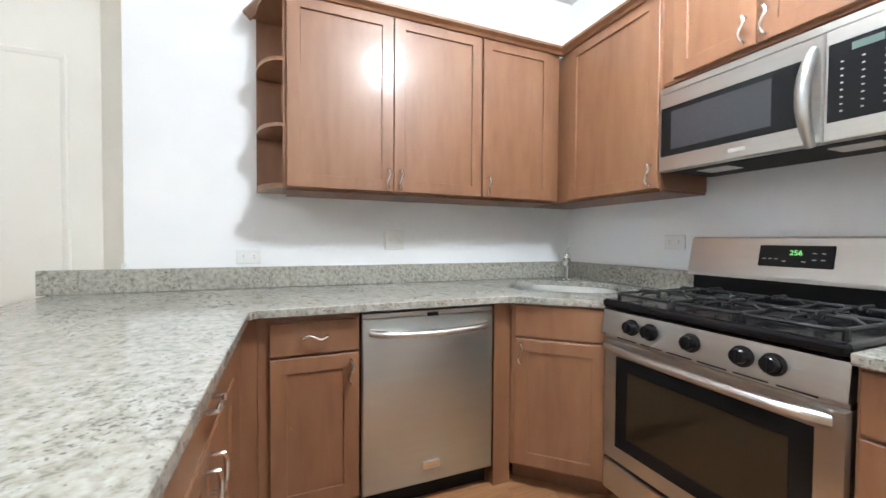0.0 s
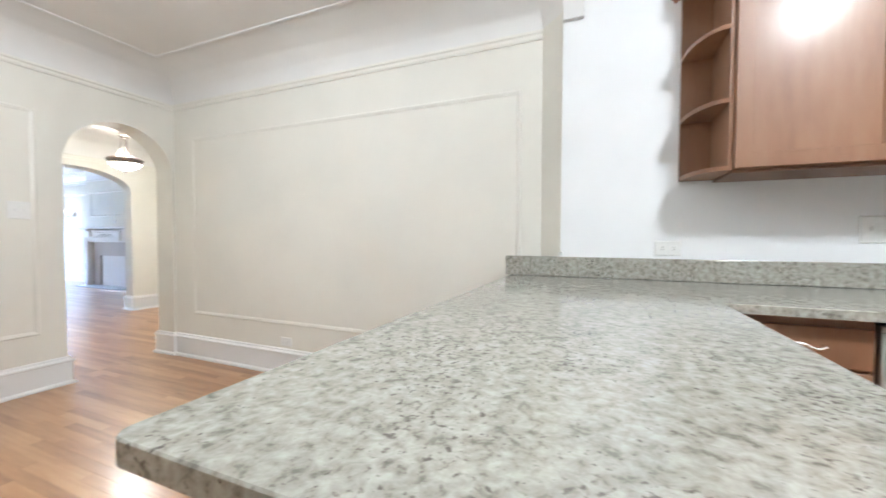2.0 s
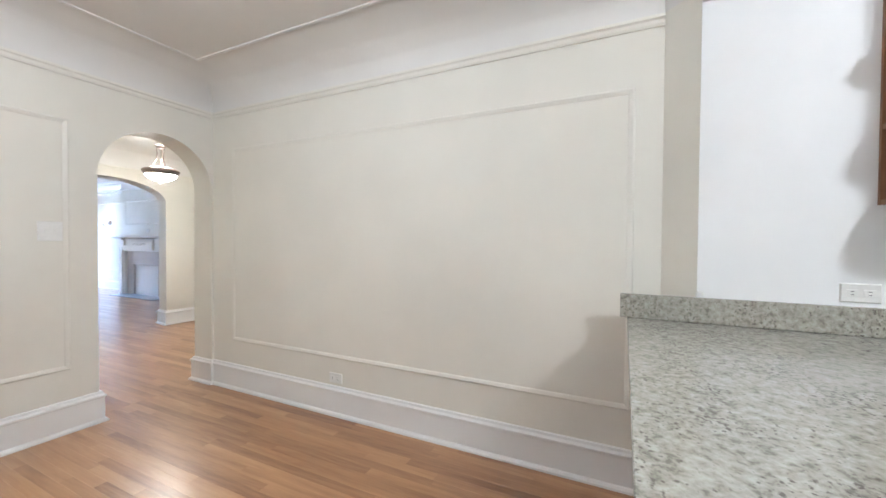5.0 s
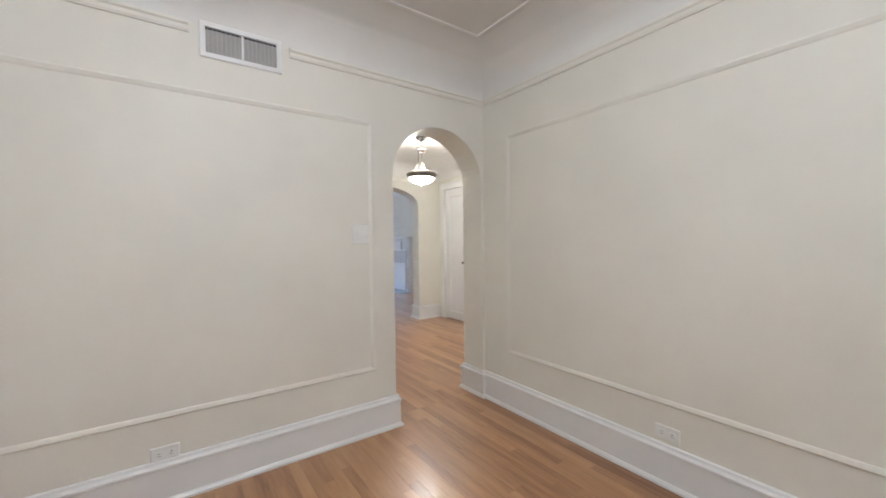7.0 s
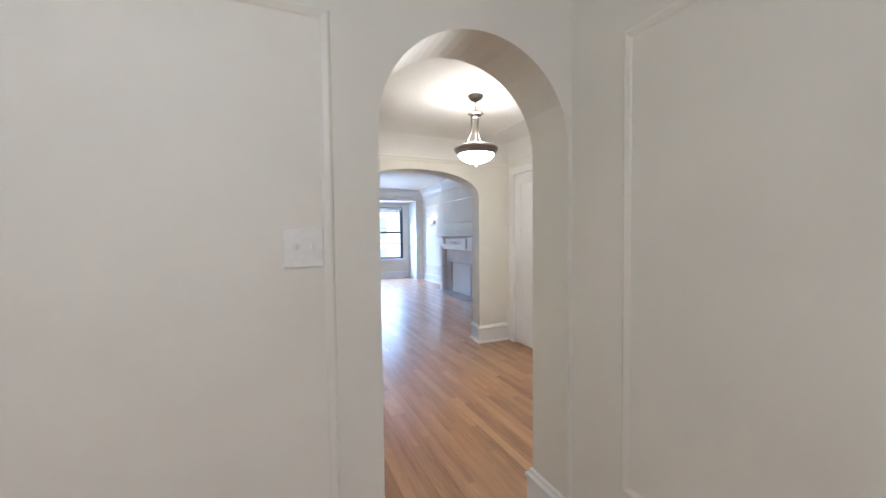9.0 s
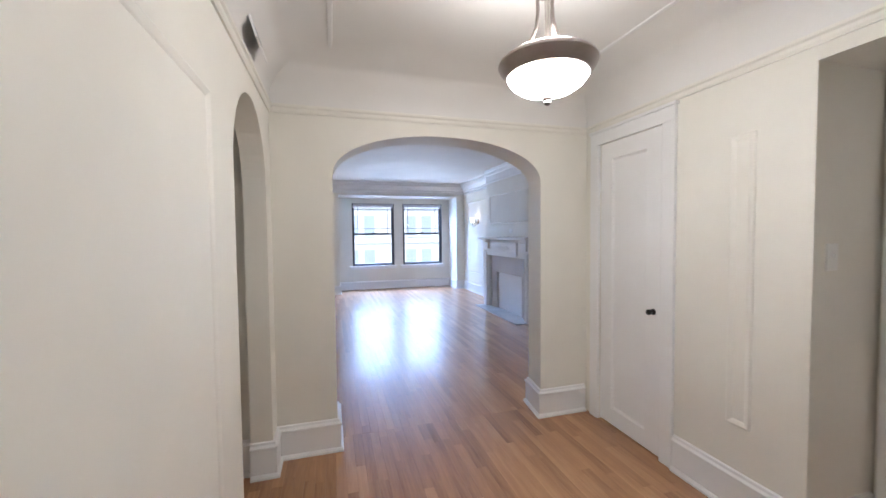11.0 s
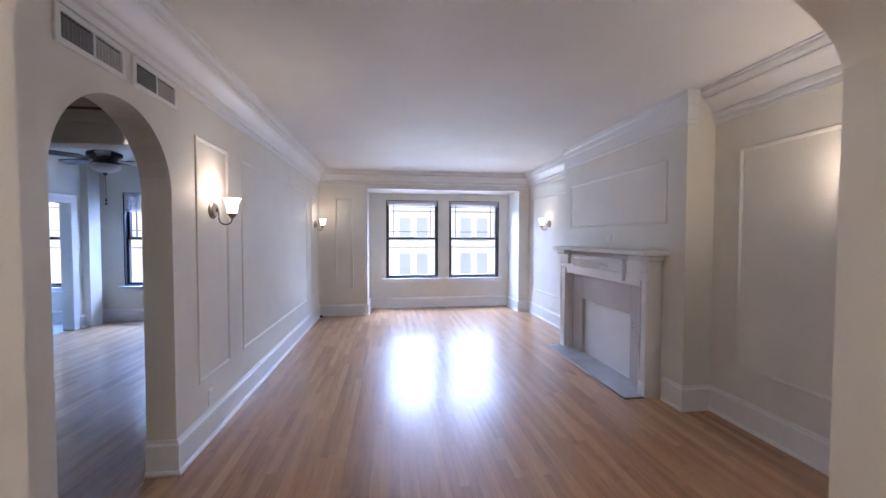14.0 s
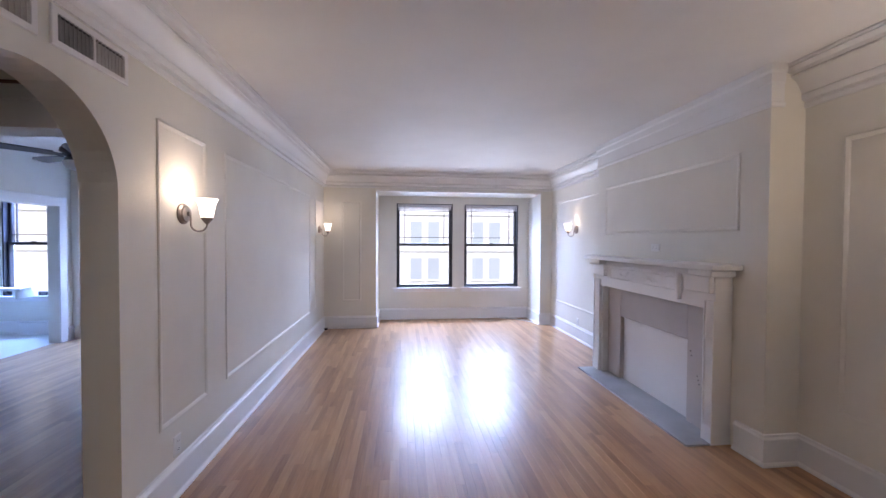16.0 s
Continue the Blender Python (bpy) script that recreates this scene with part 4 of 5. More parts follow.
def microwave():
    root = thing("microwave_oven", "stainless steel over-range microwave with black glass window", "microwave")
    x0, x1, yf, z0, z1 = -0.952, -0.196, -5.10, 1.412, 1.772
    part("body", boxm(x0, x1, YS + 0.05, yf - 0.035, z0 + 0.02, z1), BLACK, root)
    part("underside", boxm(x0 + 0.01, x1 - 0.01, YS + 0.055, yf - 0.05, z0, z0 + 0.019, 0.004), DARK, root)
    for lx in (-0.36, -0.78):
        part("light_lens", boxm(lx - 0.06, lx + 0.06, -5.3, -5.2, z0 - 0.003, z0 + 0.001), PLASTIC, root)
    part("top_grille", boxm(x0, x1, yf - 0.034, yf - 0.004, 1.745, z1, 0.004), STEELH, root)
    door = part("door", frames(bmesh.new(), (x1, yf - 0.035, z0), (-1, 0, 0), (0, 0, 1), 0.552, 1.743 - z0, [(0, 0), (0, 0.03), (0.005, 0.035), (0.012, 0.035)]), STEELH, root, smooth=True)
    part("door_window", boxm(x1 - 0.512, x1 - 0.012, yf - 0.002, yf + 0.003, 1.475, 1.683, 0.003), BLACK, door)
    part("window_screen", boxm(x1 - 0.42, x1 - 0.06, yf + 0.003, yf + 0.0045, 1.50, 1.66), SCREEN, door)
    part("badge", boxm(x1 - 0.345, x1 - 0.285, yf - 0.001, yf + 0.002, 1.437, 1.453, 0.001), CHROME, door)
    pts = []
    for k in range(17):
        s = -1 + k / 8
        pts.append((-0.723, yf + 0.004 + 0.05 * (1 - s * s), 1.555 + 0.15 * s))
    part("handle", tube(bmesh.new(), pts, [0.012 + 0.008 * (1 - (k / 8 - 1) ** 2) for k in range(17)], 12), STEEL, door, "bowed steel handle", True)
    cp = part("control_panel", boxm(x0, -0.750, yf - 0.035, yf, z0, 1.743, 0.004), STEELH, root)
    gl = part("keypad", boxm(x0 + 0.012, -0.758, yf - 0.002, yf + 0.002, 1.468, 1.70, 0.002), BLACK, cp)
    part("screen", boxm(-0.875, -0.81, yf + 0.002, yf + 0.003, 1.665, 1.686), LCD, gl)
    for r in range(8):
        for c in range(3):
            kx, kz = -0.79 - 0.045 * c, 1.64 - 0.0205 * r
            part("key_print", boxm(kx - 0.0032, kx + 0.0032, yf + 0.002, yf + 0.0026, kz - 0.0018, kz + 0.0018), MARK, gl)
    settle(root, ((x0 + x1) / 2, -5.28, z0))
    root.location += Vector((0.08, -0.042, 0.038))


microwave()


def outlet(at, face, wide=0.115, high=0.072, holes="outlet", label="white plastic wall outlet plate"):
    """A wall plate at a point of a wall that faces -x, +x, -y or +y."""
    ang = {"-x": -90, "+x": 90, "-y": 0, "+y": 180}[face]
    name = "wall_outlet" if holes == "outlet" else "light_switch"
    root = thing(name, label, "outlet" if holes == "outlet" else "switch")
    part("plate", frames(bmesh.new(), (-wide / 2, 0, -high / 2), (1, 0, 0), (0, 0, 1), wide, high, [(0, 0), (0.001, 0.004), (0.004, 0.0065)]), PLASTIC, root)
    if holes == "outlet":
        for sx in (-0.024, 0.024) if wide > high else (0,):
            for sz in (0,) if wide > high else (-0.024, 0.024):
                soc = part("socket", boxm(sx - 0.016, sx + 0.016, -0.0085, -0.0064, sz - 0.013, sz + 0.013, 0.002), PLASTIC, root)
                for k in (-1, 1):
                    part("slot", boxm(sx - 0.005 if wide > high else sx + k * 0.006 - 0.001, sx + 0.005 if wide > high else sx + k * 0.006 + 0.001, -0.0092, -0.0086, sz + (k * 0.006 - 0.001 if wide > high else -0.005), sz + (k * 0.006 + 0.001 if wide > high else 0.005)), DARK, soc)
    else:
        for k in range(holes):
            sx = (k - (holes - 1) / 2) * 0.046
            part("toggle", boxm(sx - 0.005, sx + 0.005, -0.018, -0.006, -0.004, 0.014, 0.002), PLASTIC, root)
    root.matrix_world = Matrix.Translation(at) @ pose(0, 0, 0, 0, 0, ang)
    return root


outlet((XK, -3.446, 1.055), "-x")
outlet((XK, -4.208, 1.145), "-x", 0.115, 0.115, 2, "white plastic double wall switch over the counter")
outlet((0.046, YS, 1.145), "+y")
# flush ceiling lamps
def flush_lamp(x, y, z, where):
    root = thing("ceiling_lamp", "unseen round flush frosted glass ceiling lamp of the " + where, "lamp")
    part("pan", lathe(bmesh.new(), [(0.16, 0), (0.165, -0.02), (0.15, -0.03)], (x, y, z), 32), NICKEL, root, smooth=True)
    part("shade", lathe(bmesh.new(), [(0.148, -0.03), (0.14, -0.07), (0.10, -0.10), (0.04, -0.115), (0.003, -0.117)], (x, y, z), 32), BOWL, root, smooth=True)
    settle(root, (x, y, z))


flush_lamp(-0.85, -4.4, 2.80, "kitchen")
# assumed fixture, out of view, for the added dining room light
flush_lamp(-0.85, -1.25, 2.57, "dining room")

# ---- windows ----
def sash_window(name, x0, x1, y, label, blind=0.0, muntins=True, cord=True):
    """A double-hung window in an opening from x0 to x1; its inner face lies at y."""
    root = tagged(new(name), label, "window", kind="structure")
    z0, z1 = WZ
    zm = (z0 + z1) / 2 + 0.02
    part("jamb_lining", frames(bmesh.new(), (x0 + 0.001, y + 0.10, z0 + 0.001), (1, 0, 0), (0, 0, 1), x1 - x0 - 0.002, z1 - z0 - 0.002, [(0, -0.06), (0, 0.092), (0.003, 0.095), (0.022, 0.095), (0.022, -0.06)], False), SASH, root, "black painted jamb lining")
    for nm, a, b, off in (("lower_sash", z0 + 0.012, zm + 0.02, 0.05), ("upper_sash", zm - 0.02, z1 - 0.012, 0.085)):
        s = part(nm, frames(bmesh.new(), (x0 + 0.013, y + off + 0.03, a), (1, 0, 0), (0, 0, 1), x1 - x0 - 0.026, b - a, [(0, -0.03), (0, 0.028), (0.003, 0.03), (0.038, 0.03), (0.045, 0.018), (0.045, -0.03)], False), SASH, root, "black painted sash frame")
        pane = part("pane", boxm(x0 + 0.055, x1 - 0.055, y + off + 0.028, y + off + 0.032, a + 0.042, b - 0.042), PANE, s)
        pane.visible_shadow = False
        if nm == "upper_sash" and muntins:
            w, h = x1 - x0, b - a
            for mx in (x0 + w * 0.145, x1 - w * 0.145):
                part("muntin", boxm(mx - 0.006, mx + 0.006, y + off + 0.016, y + off + 0.044, a + 0.04, b - 0.04, 0.002), SASH, s)
            for mz in (a + h * 0.20, b - h * 0.15):
                part("muntin", boxm(x0 + 0.05, x1 - 0.05, y + off + 0.016, y + off + 0.044, mz - 0.006, mz + 0.006, 0.002), SASH, s)
        if nm == "lower_sash":
            part("lock", boxm((x0 + x1) / 2 - 0.03, (x0 + x1) / 2 + 0.03, y + 0.03, y + 0.07, b, b + 0.015, 0.004), SASH, s)
    sill = part("window_sill", boxm(x0 - 0.075, x1 + 0.075, y - 0.045, y + 0.05, z0 - 0.028, z0, 0.006), TRIM, root, "white painted sill")
    part("apron", boxm(x0 - 0.05, x1 + 0.05, y - 0.016, y, z0 - 0.085, z0 - 0.029, 0.004), TRIM, sill)
    if blind:
        bl = thing("window_blind", "raised grey slatted blind bunched at the window head", "blind")
        part("headrail", boxm(x0 + 0.02, x1 - 0.02, y + 0.004, y + 0.044, z1 - 0.045, z1 - 0.012, 0.003), BLIND, bl)
        n = int((blind - 0.05) / 0.012)
        for k in range(n):
            z = z1 - 0.052 - 0.012 * k
            part("slat", boxm(x0 + 0.022, x1 - 0.022, y + 0.005, y + 0.042, z - 0.0085, z, 0.002), BLIND, bl)
        part("bottom_rail", boxm(x0 + 0.022, x1 - 0.022, y + 0.005, y + 0.042, z1 - blind - 0.02, z1 - blind - 0.002, 0.003), BLIND, bl)
        if cord:
            part("wand", tube(bmesh.new(), [(x0 + 0.10, y + 0.002, z1 - 0.05), (x0 + 0.105, y + 0.0, z1 - 0.72)], 0.004, 6), PLASTIC, bl)
            part("cord", tube(bmesh.new(), [(x1 - 0.08, y + 0.002, z1 - 0.05), (x1 - 0.082, y + 0.0, z1 - 1.45)], 0.0018, 6), PLASTIC, bl)
        settle(bl, ((x0 + x1) / 2, y + 0.024, z1))


sash_window("window_1", *W1, YB, "tall double-hung window with black sashes and small upper panes", 0.095)
sash_window("window_2", *W2, YB, "tall double-hung window with black sashes and small upper panes", 0.095)
sash_window("window_3", *W3, YF, "double-hung bedroom window with black sashes", 0.30, cord=False)
sash_window("window_4", *W4, YF, "double-hung sunroom window with black sashes", 0.05, cord=False)


# ---- fireplace ----
def fireplace():
    root = thing("fireplace_mantel", "white painted wooden fireplace mantel with carved frieze", "fireplace")
    y0, y1, x = 5.985, 7.70, CX
    c = (y0 + y1) / 2
    # legs: outer pilaster, inner bead
    for a, b in ((y0, y0 + 0.09), (y1 - 0.12, y1)):
        leg = part("pilaster", boxm(x - 0.155, x - 0.001, a, b, 0.0, 1.06, 0.005), TRIM, root)
        part("bead", tube(bmesh.new(), [(x - 0.152, b - 0.012, 0.14), (x - 0.152, b - 0.012, 1.05)], 0.011, 8), TRIM, leg, smooth=True)
        part("plinth_block", boxm(x - 0.159, x - 0.001, a - 0.003, b + 0.003, 0.0, 0.13, 0.004), TRIM, leg)
    for a in (y0 + 0.091, y1 - 0.121 - 0.032):
        part("inner_bead", boxm(x - 0.125, x - 0.001, a, a + 0.031, 0.0, 0.992, 0.008), TRIM, root)
    part("frieze", boxm(x - 0.14, x - 0.001, y0 + 0.001, y1 - 0.001, 0.99, 1.235, 0.004), TRIM, root)
    part("frieze_panel", frames(bmesh.new(), (x - 0.14, y1 - 0.32, 1.085), (0, -1, 0), (0, 0, 1), 1.075, 0.12, [(0, 0), (0.003, 0.008), (0.012, 0.01), (0.016, 0.004)]), TRIM, root)
    for a in (y0 + 0.012, y0 + 0.33, y1 - 0.255):
        br = part("bracket", boxm(x - 0.18, x - 0.14, a, a + 0.05 if a == y0 + 0.33 else a + 0.24, 1.11, 1.235, 0.008), TRIM, root) if a != y0 + 0.33 else part("bracket", boxm(x - 0.178, x - 0.14, a, a + 0.035, 1.02, 1.235, 0.01), TRIM, root)
    # carved garland
    rr = random.Random(3)
    bm = bmesh.new()
    for k in range(84):
        s = -1 + 2 * k / 83
        yy = c + 0.05 + 0.30 * s
        zz = 1.145 + rr.uniform(-1, 1) * (0.032 * (1 - abs(s)) ** 0.7 + 0.006) + 0.006 * math.sin(s * 14)
        leaf = pose(x - 0.146, yy, zz, rr.uniform(-70, 70)) @ Matrix.Diagonal((0.6, 1.5, 0.65, 1))
        bmesh.ops.create_icosphere(bm, subdivisions=1, radius=0.0115 * (1.15 - 0.6 * abs(s)) * rr.uniform(0.7, 1.2), matrix=leaf)
    part("garland", bm, TRIM, root, "carved leaf garland", True)
    # mantel shelf with bed mould
    bed = [(0, 0), (0.012, 0), (0.02, 0.02), (0.045, 0.04), (0.06, 0.05), (0, 0.05)]
    loop = [(x - 0.001, y0 - 0.002), (x - 0.14, y0 - 0.002), (x - 0.14, y1 + 0.002), (x - 0.001, y1 + 0.002)]
    part("bed_mould", sweep(bmesh.new(), loop[::-1], [(o, h) for o, h in bed], z=1.235), TRIM, root, smooth=True)
    part("shelf", boxm(x - 0.245, x - 0.001, y0 - 0.085, y1 + 0.085, 1.286, 1.326, 0.008), TRIM, root)
    for a, b in ((y0 - 0.03, y0 + 0.20), (y1 - 0.20, y1 + 0.03)):
        part("capital", boxm(x - 0.205, x - 0.001, a, b, 1.232, 1.284, 0.012), TRIM, root)
    # painted surround and closed opening
    s0, s1 = y0 + 0.123, y1 - 0.154
    for nm, ya, yb, za in (("surround_side", s0, 6.345, 0.0), ("surround_side", 7.305, s1, 0.0), ("surround_head", 6.346, 7.304, 0.686)):
        part(nm, boxm(x - 0.06, x - 0.001, ya, yb, za, 0.99, 0.002), SURROUND, root, "taupe painted stone surround")
    part("fire_board", boxm(x - 0.02, x - 0.001, 6.346, 7.304, 0.0, 0.685), TRIM, root, "white board closing the opening")
    for py, pz in ((6.31, 0.60), (6.30, 0.565), (6.235, 0.42), (6.215, 0.36), (6.225, 0.39)):
        part("chip", lathe(bmesh.new(), [(0.007, 0), (0.005, 0.0008), (0.001, 0.001)], (x - 0.06, py, pz), 7, (-1, 0, 0)), DARK, root)
    settle(root, (x, c, 0))
    h = part("hearth", plan(bmesh.new(), [(x - 0.001, 5.985), (3.262, 5.985), (3.27, 7.70), (x - 0.001, 7.70)], 0.001, 0.014), STONE)
    tagged(h, "grey stone hearth slab flush with the floor", "hearth")


fireplace()


def sconce(at, face, label):
    """A wall lamp; built facing +x at the origin."""
    root = thing("wall_sconce", label, "wall lamp", "living room sconces")
    part("backplate", lathe(bmesh.new(), [(0.062, 0), (0.062, 0.008), (0.055, 0.016), (0.05, 0.018), (0.046, 0.026), (0.015, 0.032), (0.012, 0.045), (0.002, 0.047)], (0, 0, 0), 28, (1, 0, 0)), PEWTER, root, smooth=True)
    pts = [(0.04, 0, 0.0), (0.046, 0, -0.02), (0.046, 0, -0.045)] + [(0.092 - 0.046 * math.cos(a), 0, -0.062 - 0.042 * math.sin(a)) for a in (math.pi * k / 10 for k in range(11))] + [(0.138, 0, -0.056)]
    part("arm", tube(bmesh.new(), pts, 0.0055, 8), PEWTER, root, smooth=True)
    part("cup", lathe(bmesh.new(), [(0.006, 0), (0.012, 0.006), (0.026, 0.024), (0.034, 0.036), (0.034, 0.042), (0.002, 0.042)], (0.138, 0, -0.062), 20), PEWTER, root, smooth=True)
    part("shade", lathe(bmesh.new(), [(0.028, 0.042), (0.033, 0.044), (0.037, 0.075), (0.043, 0.11), (0.054, 0.14), (0.064, 0.152), (0.0615, 0.152), (0.051, 0.139), (0.040, 0.11), (0.034, 0.075), (0.028, 0.05)], (0.138, 0, -0.062), 28), SHADE, root, "lit frosted glass shade", True)
    root.matrix_world = Matrix.Translation(at) @ pose(0, 0, 0, 0, 0, 0 if face == "+x" else 180)
    return root


SL = "pewter wall sconce with a lit frosted glass shade"
first = sconce((LX, 5.90, 1.64), "+x", SL + " inside a panel")
copy_thing(first, Matrix.Translation((LX, 9.615, 1.66)))
copy_thing(first, Matrix.Translation((RX, 9.02, 1.67)) @ pose(0, 0, 0, 0, 0, 180))
copy_thing(first, Matrix.Translation((RX, 4.60, 1.66)) @ pose(0, 0, 0, 0, 0, 180))


def vent(at, face, w, h, cols, label):
    """A wall register built facing -y at the origin, its centre at `at`."""
    root = thing("wall_vent", label, "vent")
    part("backing", boxm(-w / 2 + 0.02, w / 2 - 0.02, -0.002, -0.0005, -h / 2 + 0.02, h / 2 - 0.02), DARK, root)
    part("frame", frames(bmesh.new(), (-w / 2, 0, -h / 2), (1, 0, 0), (0, 0, 1), w, h, [(0, 0), (0.002, 0.007), (0.006, 0.009), (0.026, 0.009), (0.028, 0.002)], False), TRIM, root)
    for k in range(1, cols):
        x = -w / 2 + w * k / cols
        part("divider", boxm(x - 0.005, x + 0.005, -0.009, -0.002, -h / 2 + 0.027, h / 2 - 0.027), TRIM, root)
    n = int((h - 0.056) / 0.0125)
    for k in range(n):
        z = -h / 2 + 0.028 + 0.0125 * (k + 0.5)
        for c in range(cols):
            xa, xb = -w / 2 + w * c / cols + (0.027 if c == 0 else 0.005), -w / 2 + w * (c + 1) / cols - (0.027 if c == cols - 1 else 0.005)
            bm = boxm(xa, xb, -0.0006, 0.0006, -0.0055, 0.0055)
            bm.transform(pose(0, -0.004, z, 28 if c == 0 or face == "-y" else 12))
            part("slat", bm, SLAT if c == 0 and face != "-y" else PALESLAT, root)
    nx = int((w - 0.056) / 0.02)
    for k in range(nx):
        x = -w / 2 + 0.028 + 0.02 * (k + 0.5)
        part("louvre", boxm(x - 0.0018, x + 0.0018, -0.0085, -0.006, -h / 2 + 0.027, h / 2 - 0.027), PALESLAT if face == "-y" or x > 0 else SLAT, root)
    root.matrix_world = Matrix.Translation(at) @ pose(0, 0, 0, 0, 0, {"-y": 0, "+x": 90}[face])
    return root


vent((-0.68, YA - 0.001, 2.257), "-y", 0.385, 0.18, 2, "white metal air register interrupting the picture rail")
vent((LX + 0.001, 5.25, 2.29), "+x", 0.40, 0.155, 2, "white metal air register under the crown moulding")
vent((LX + 0.001, 4.80, 2.29), "+x", 0.40, 0.155, 2, "white metal air register under the crown moulding")
outlet((LX, 5.82, 0.285), "+x", 0.072, 0.115)
outlet((CX, 6.843, 1.434), "-x", 0.115, 0.072)
outlet((RX, 8.95, 0.26), "-x", 0.072, 0.115)
outlet((XD, -0.81, 0.262), "-x", 0.115, 0.072)
outlet((-1.055, YA, 0.235), "-y", 0.115, 0.072)
outlet((-0.04, YA, 1.285), "-y", 0.115, 0.12, 2, "white plastic double light switch plate beside the arch")
outlet((2.625, 1.905, 1.28), "-y", 0.072, 0.115, 1, "white plastic single light switch plate")

# loose white cables on the floor by the bay
for k, pts in enumerate([[(3.42, 10.60, 0.05), (3.36, 10.55, 0.006), (3.2, 10.50, 0.006), (3.12, 10.56, 0.006), (3.2, 10.60, 0.008), (3.3, 10.52, 0.012), (3.45, 10.38, 0.006), (3.56, 10.20, 0.006), (3.62, 10.02, 0.006)],
                         [(3.02, 10.61, 0.012), (3.08, 10.55, 0.012), (3.16, 10.52, 0.014), (3.24, 10.57, 0.016), (3.16, 10.60, 0.014), (3.07, 10.58, 0.018)]]):
    tagged(part("cable", tube(bmesh.new(), pts, 0.0055, 8), PLASTIC if k == 0 else MARK, smooth=True), "loose thin cable lying on the floor by the bay", "cable")
tagged(part("cable_plug", boxm(-0.075, -0.02, 9.86, 9.93, 0.002, 0.03, 0.008), BLACK), "small dark plug lying in the room corner", "plug")

tagged(part("wire_stub", tube(bmesh.new(), [(0.838, -2.930, 1.003), (0.836, -2.931, 1.024), (0.830, -2.940, 1.033), (0.822, -2.950, 1.027), (0.820, -2.952, 1.018)], 0.004, 8), PLASTIC, smooth=True), "short bent white wire stub above the granite backsplash", "cable")

# ---- foyer ----
def pendant(x, y, top):
    root = thing("pendant_lamp", "pewter pendant lamp with a lit white glass bowl", "lamp")
    part("canopy", lathe(bmesh.new(), [(0.062, 0), (0.062, -0.012), (0.05, -0.03), (0.028, -0.045), (0.012, -0.05)], (x, y, top), 28), PEWTER, root, smooth=True)
    bm = bmesh.new()
    for k in range(5):
        z = top - 0.055 - 0.017 * k
        pts = [(x + (0.009 * math.cos(a) if k % 2 else 0), y + (0 if k % 2 else 0.009 * math.cos(a)), z + 0.012 * math.sin(a)) for a in (2 * math.pi * j / 10 for j in range(11))]
        tube(bm, pts, 0.0022, 6)
    part("chain", bm, PEWTER, root, smooth=True)
    hz = top - 0.135
    part("hub", lathe(bmesh.new(), [(0.008, 0.012), (0.03, 0.006), (0.062, -0.006), (0.066, -0.014), (0.045, -0.022), (0.04, -0.045), (0.02, -0.052)], (x, y, hz), 28), PEWTER, root, smooth=True)
    part("stem", tube(bmesh.new(), [(x, y, hz - 0.05), (x, y, hz - 0.30)], 0.010, 12), NICKEL, root, smooth=True)
    rim = hz - 0.285
    for k in range(3):
        a = 0.5 + k * 2 * math.pi / 3
        pts = [(x + r * math.cos(a), y + r * math.sin(a), z) for r, z in ((0.036, hz - 0.045), (0.034, hz - 0.10), (0.04, hz - 0.16), (0.06, hz - 0.205), (0.068, hz - 0.225), (0.088, rim + 0.026))]
        part("strut", tube(bmesh.new(), pts, 0.0065, 8), PEWTER, root, smooth=True)
    part("rim", lathe(bmesh.new(), [(0.08, 0.026), (0.115, 0.022), (0.157, 0.010), (0.178, -0.006), (0.181, -0.016), (0.174, -0.030), (0.163, -0.045), (0.154, -0.058), (0.146, -0.060), (0.155, -0.042), (0.164, -0.018), (0.08, 0.018)], (x, y, rim), 48), PEWTER, root, "aged pewter ring", True)
    part("bowl", lathe(bmesh.new(), [(0.150, -0.052), (0.145, -0.066), (0.128, -0.088), (0.098, -0.108), (0.058, -0.122), (0.018, -0.128), (0.002, -0.129)], (x, y, rim), 48), BOWLP, root, "glowing white glass bowl", True)
    part("finial", lathe(bmesh.new(), [(0.004, -0.128), (0.016, -0.131), (0.018, -0.137), (0.009, -0.141), (0.013, -0.147), (0.014, -0.155), (0.006, -0.162), (0.001, -0.163)], (x, y, rim), 20), PEWTER, root, smooth=True)
    return settle(root, (x, y, top))


pendant(1.395, 2.10, 2.45)


def casing(parent, x, y0, y1, z1, w, face=-1):
    """White board casing round three sides of a doorway in an x wall."""
    for nm, a, b, za, zb in (("casing", y0 - w, y0, 0, z1), ("casing", y1, y1 + w, 0, z1), ("head_casing", y0 - w, y1 + w, z1, z1 + w)):
        xa, xb = sorted((x, x + face * 0.022))
        part(nm, boxm(xa, xb, a, b, za, zb, 0.003), TRIM, parent)
    part("backband", boxm(*sorted((x, x + face * 0.030)), y0 - w - 0.012, y1 + w + 0.012, z1 + w, z1 + w + 0.02, 0.004), TRIM, parent)


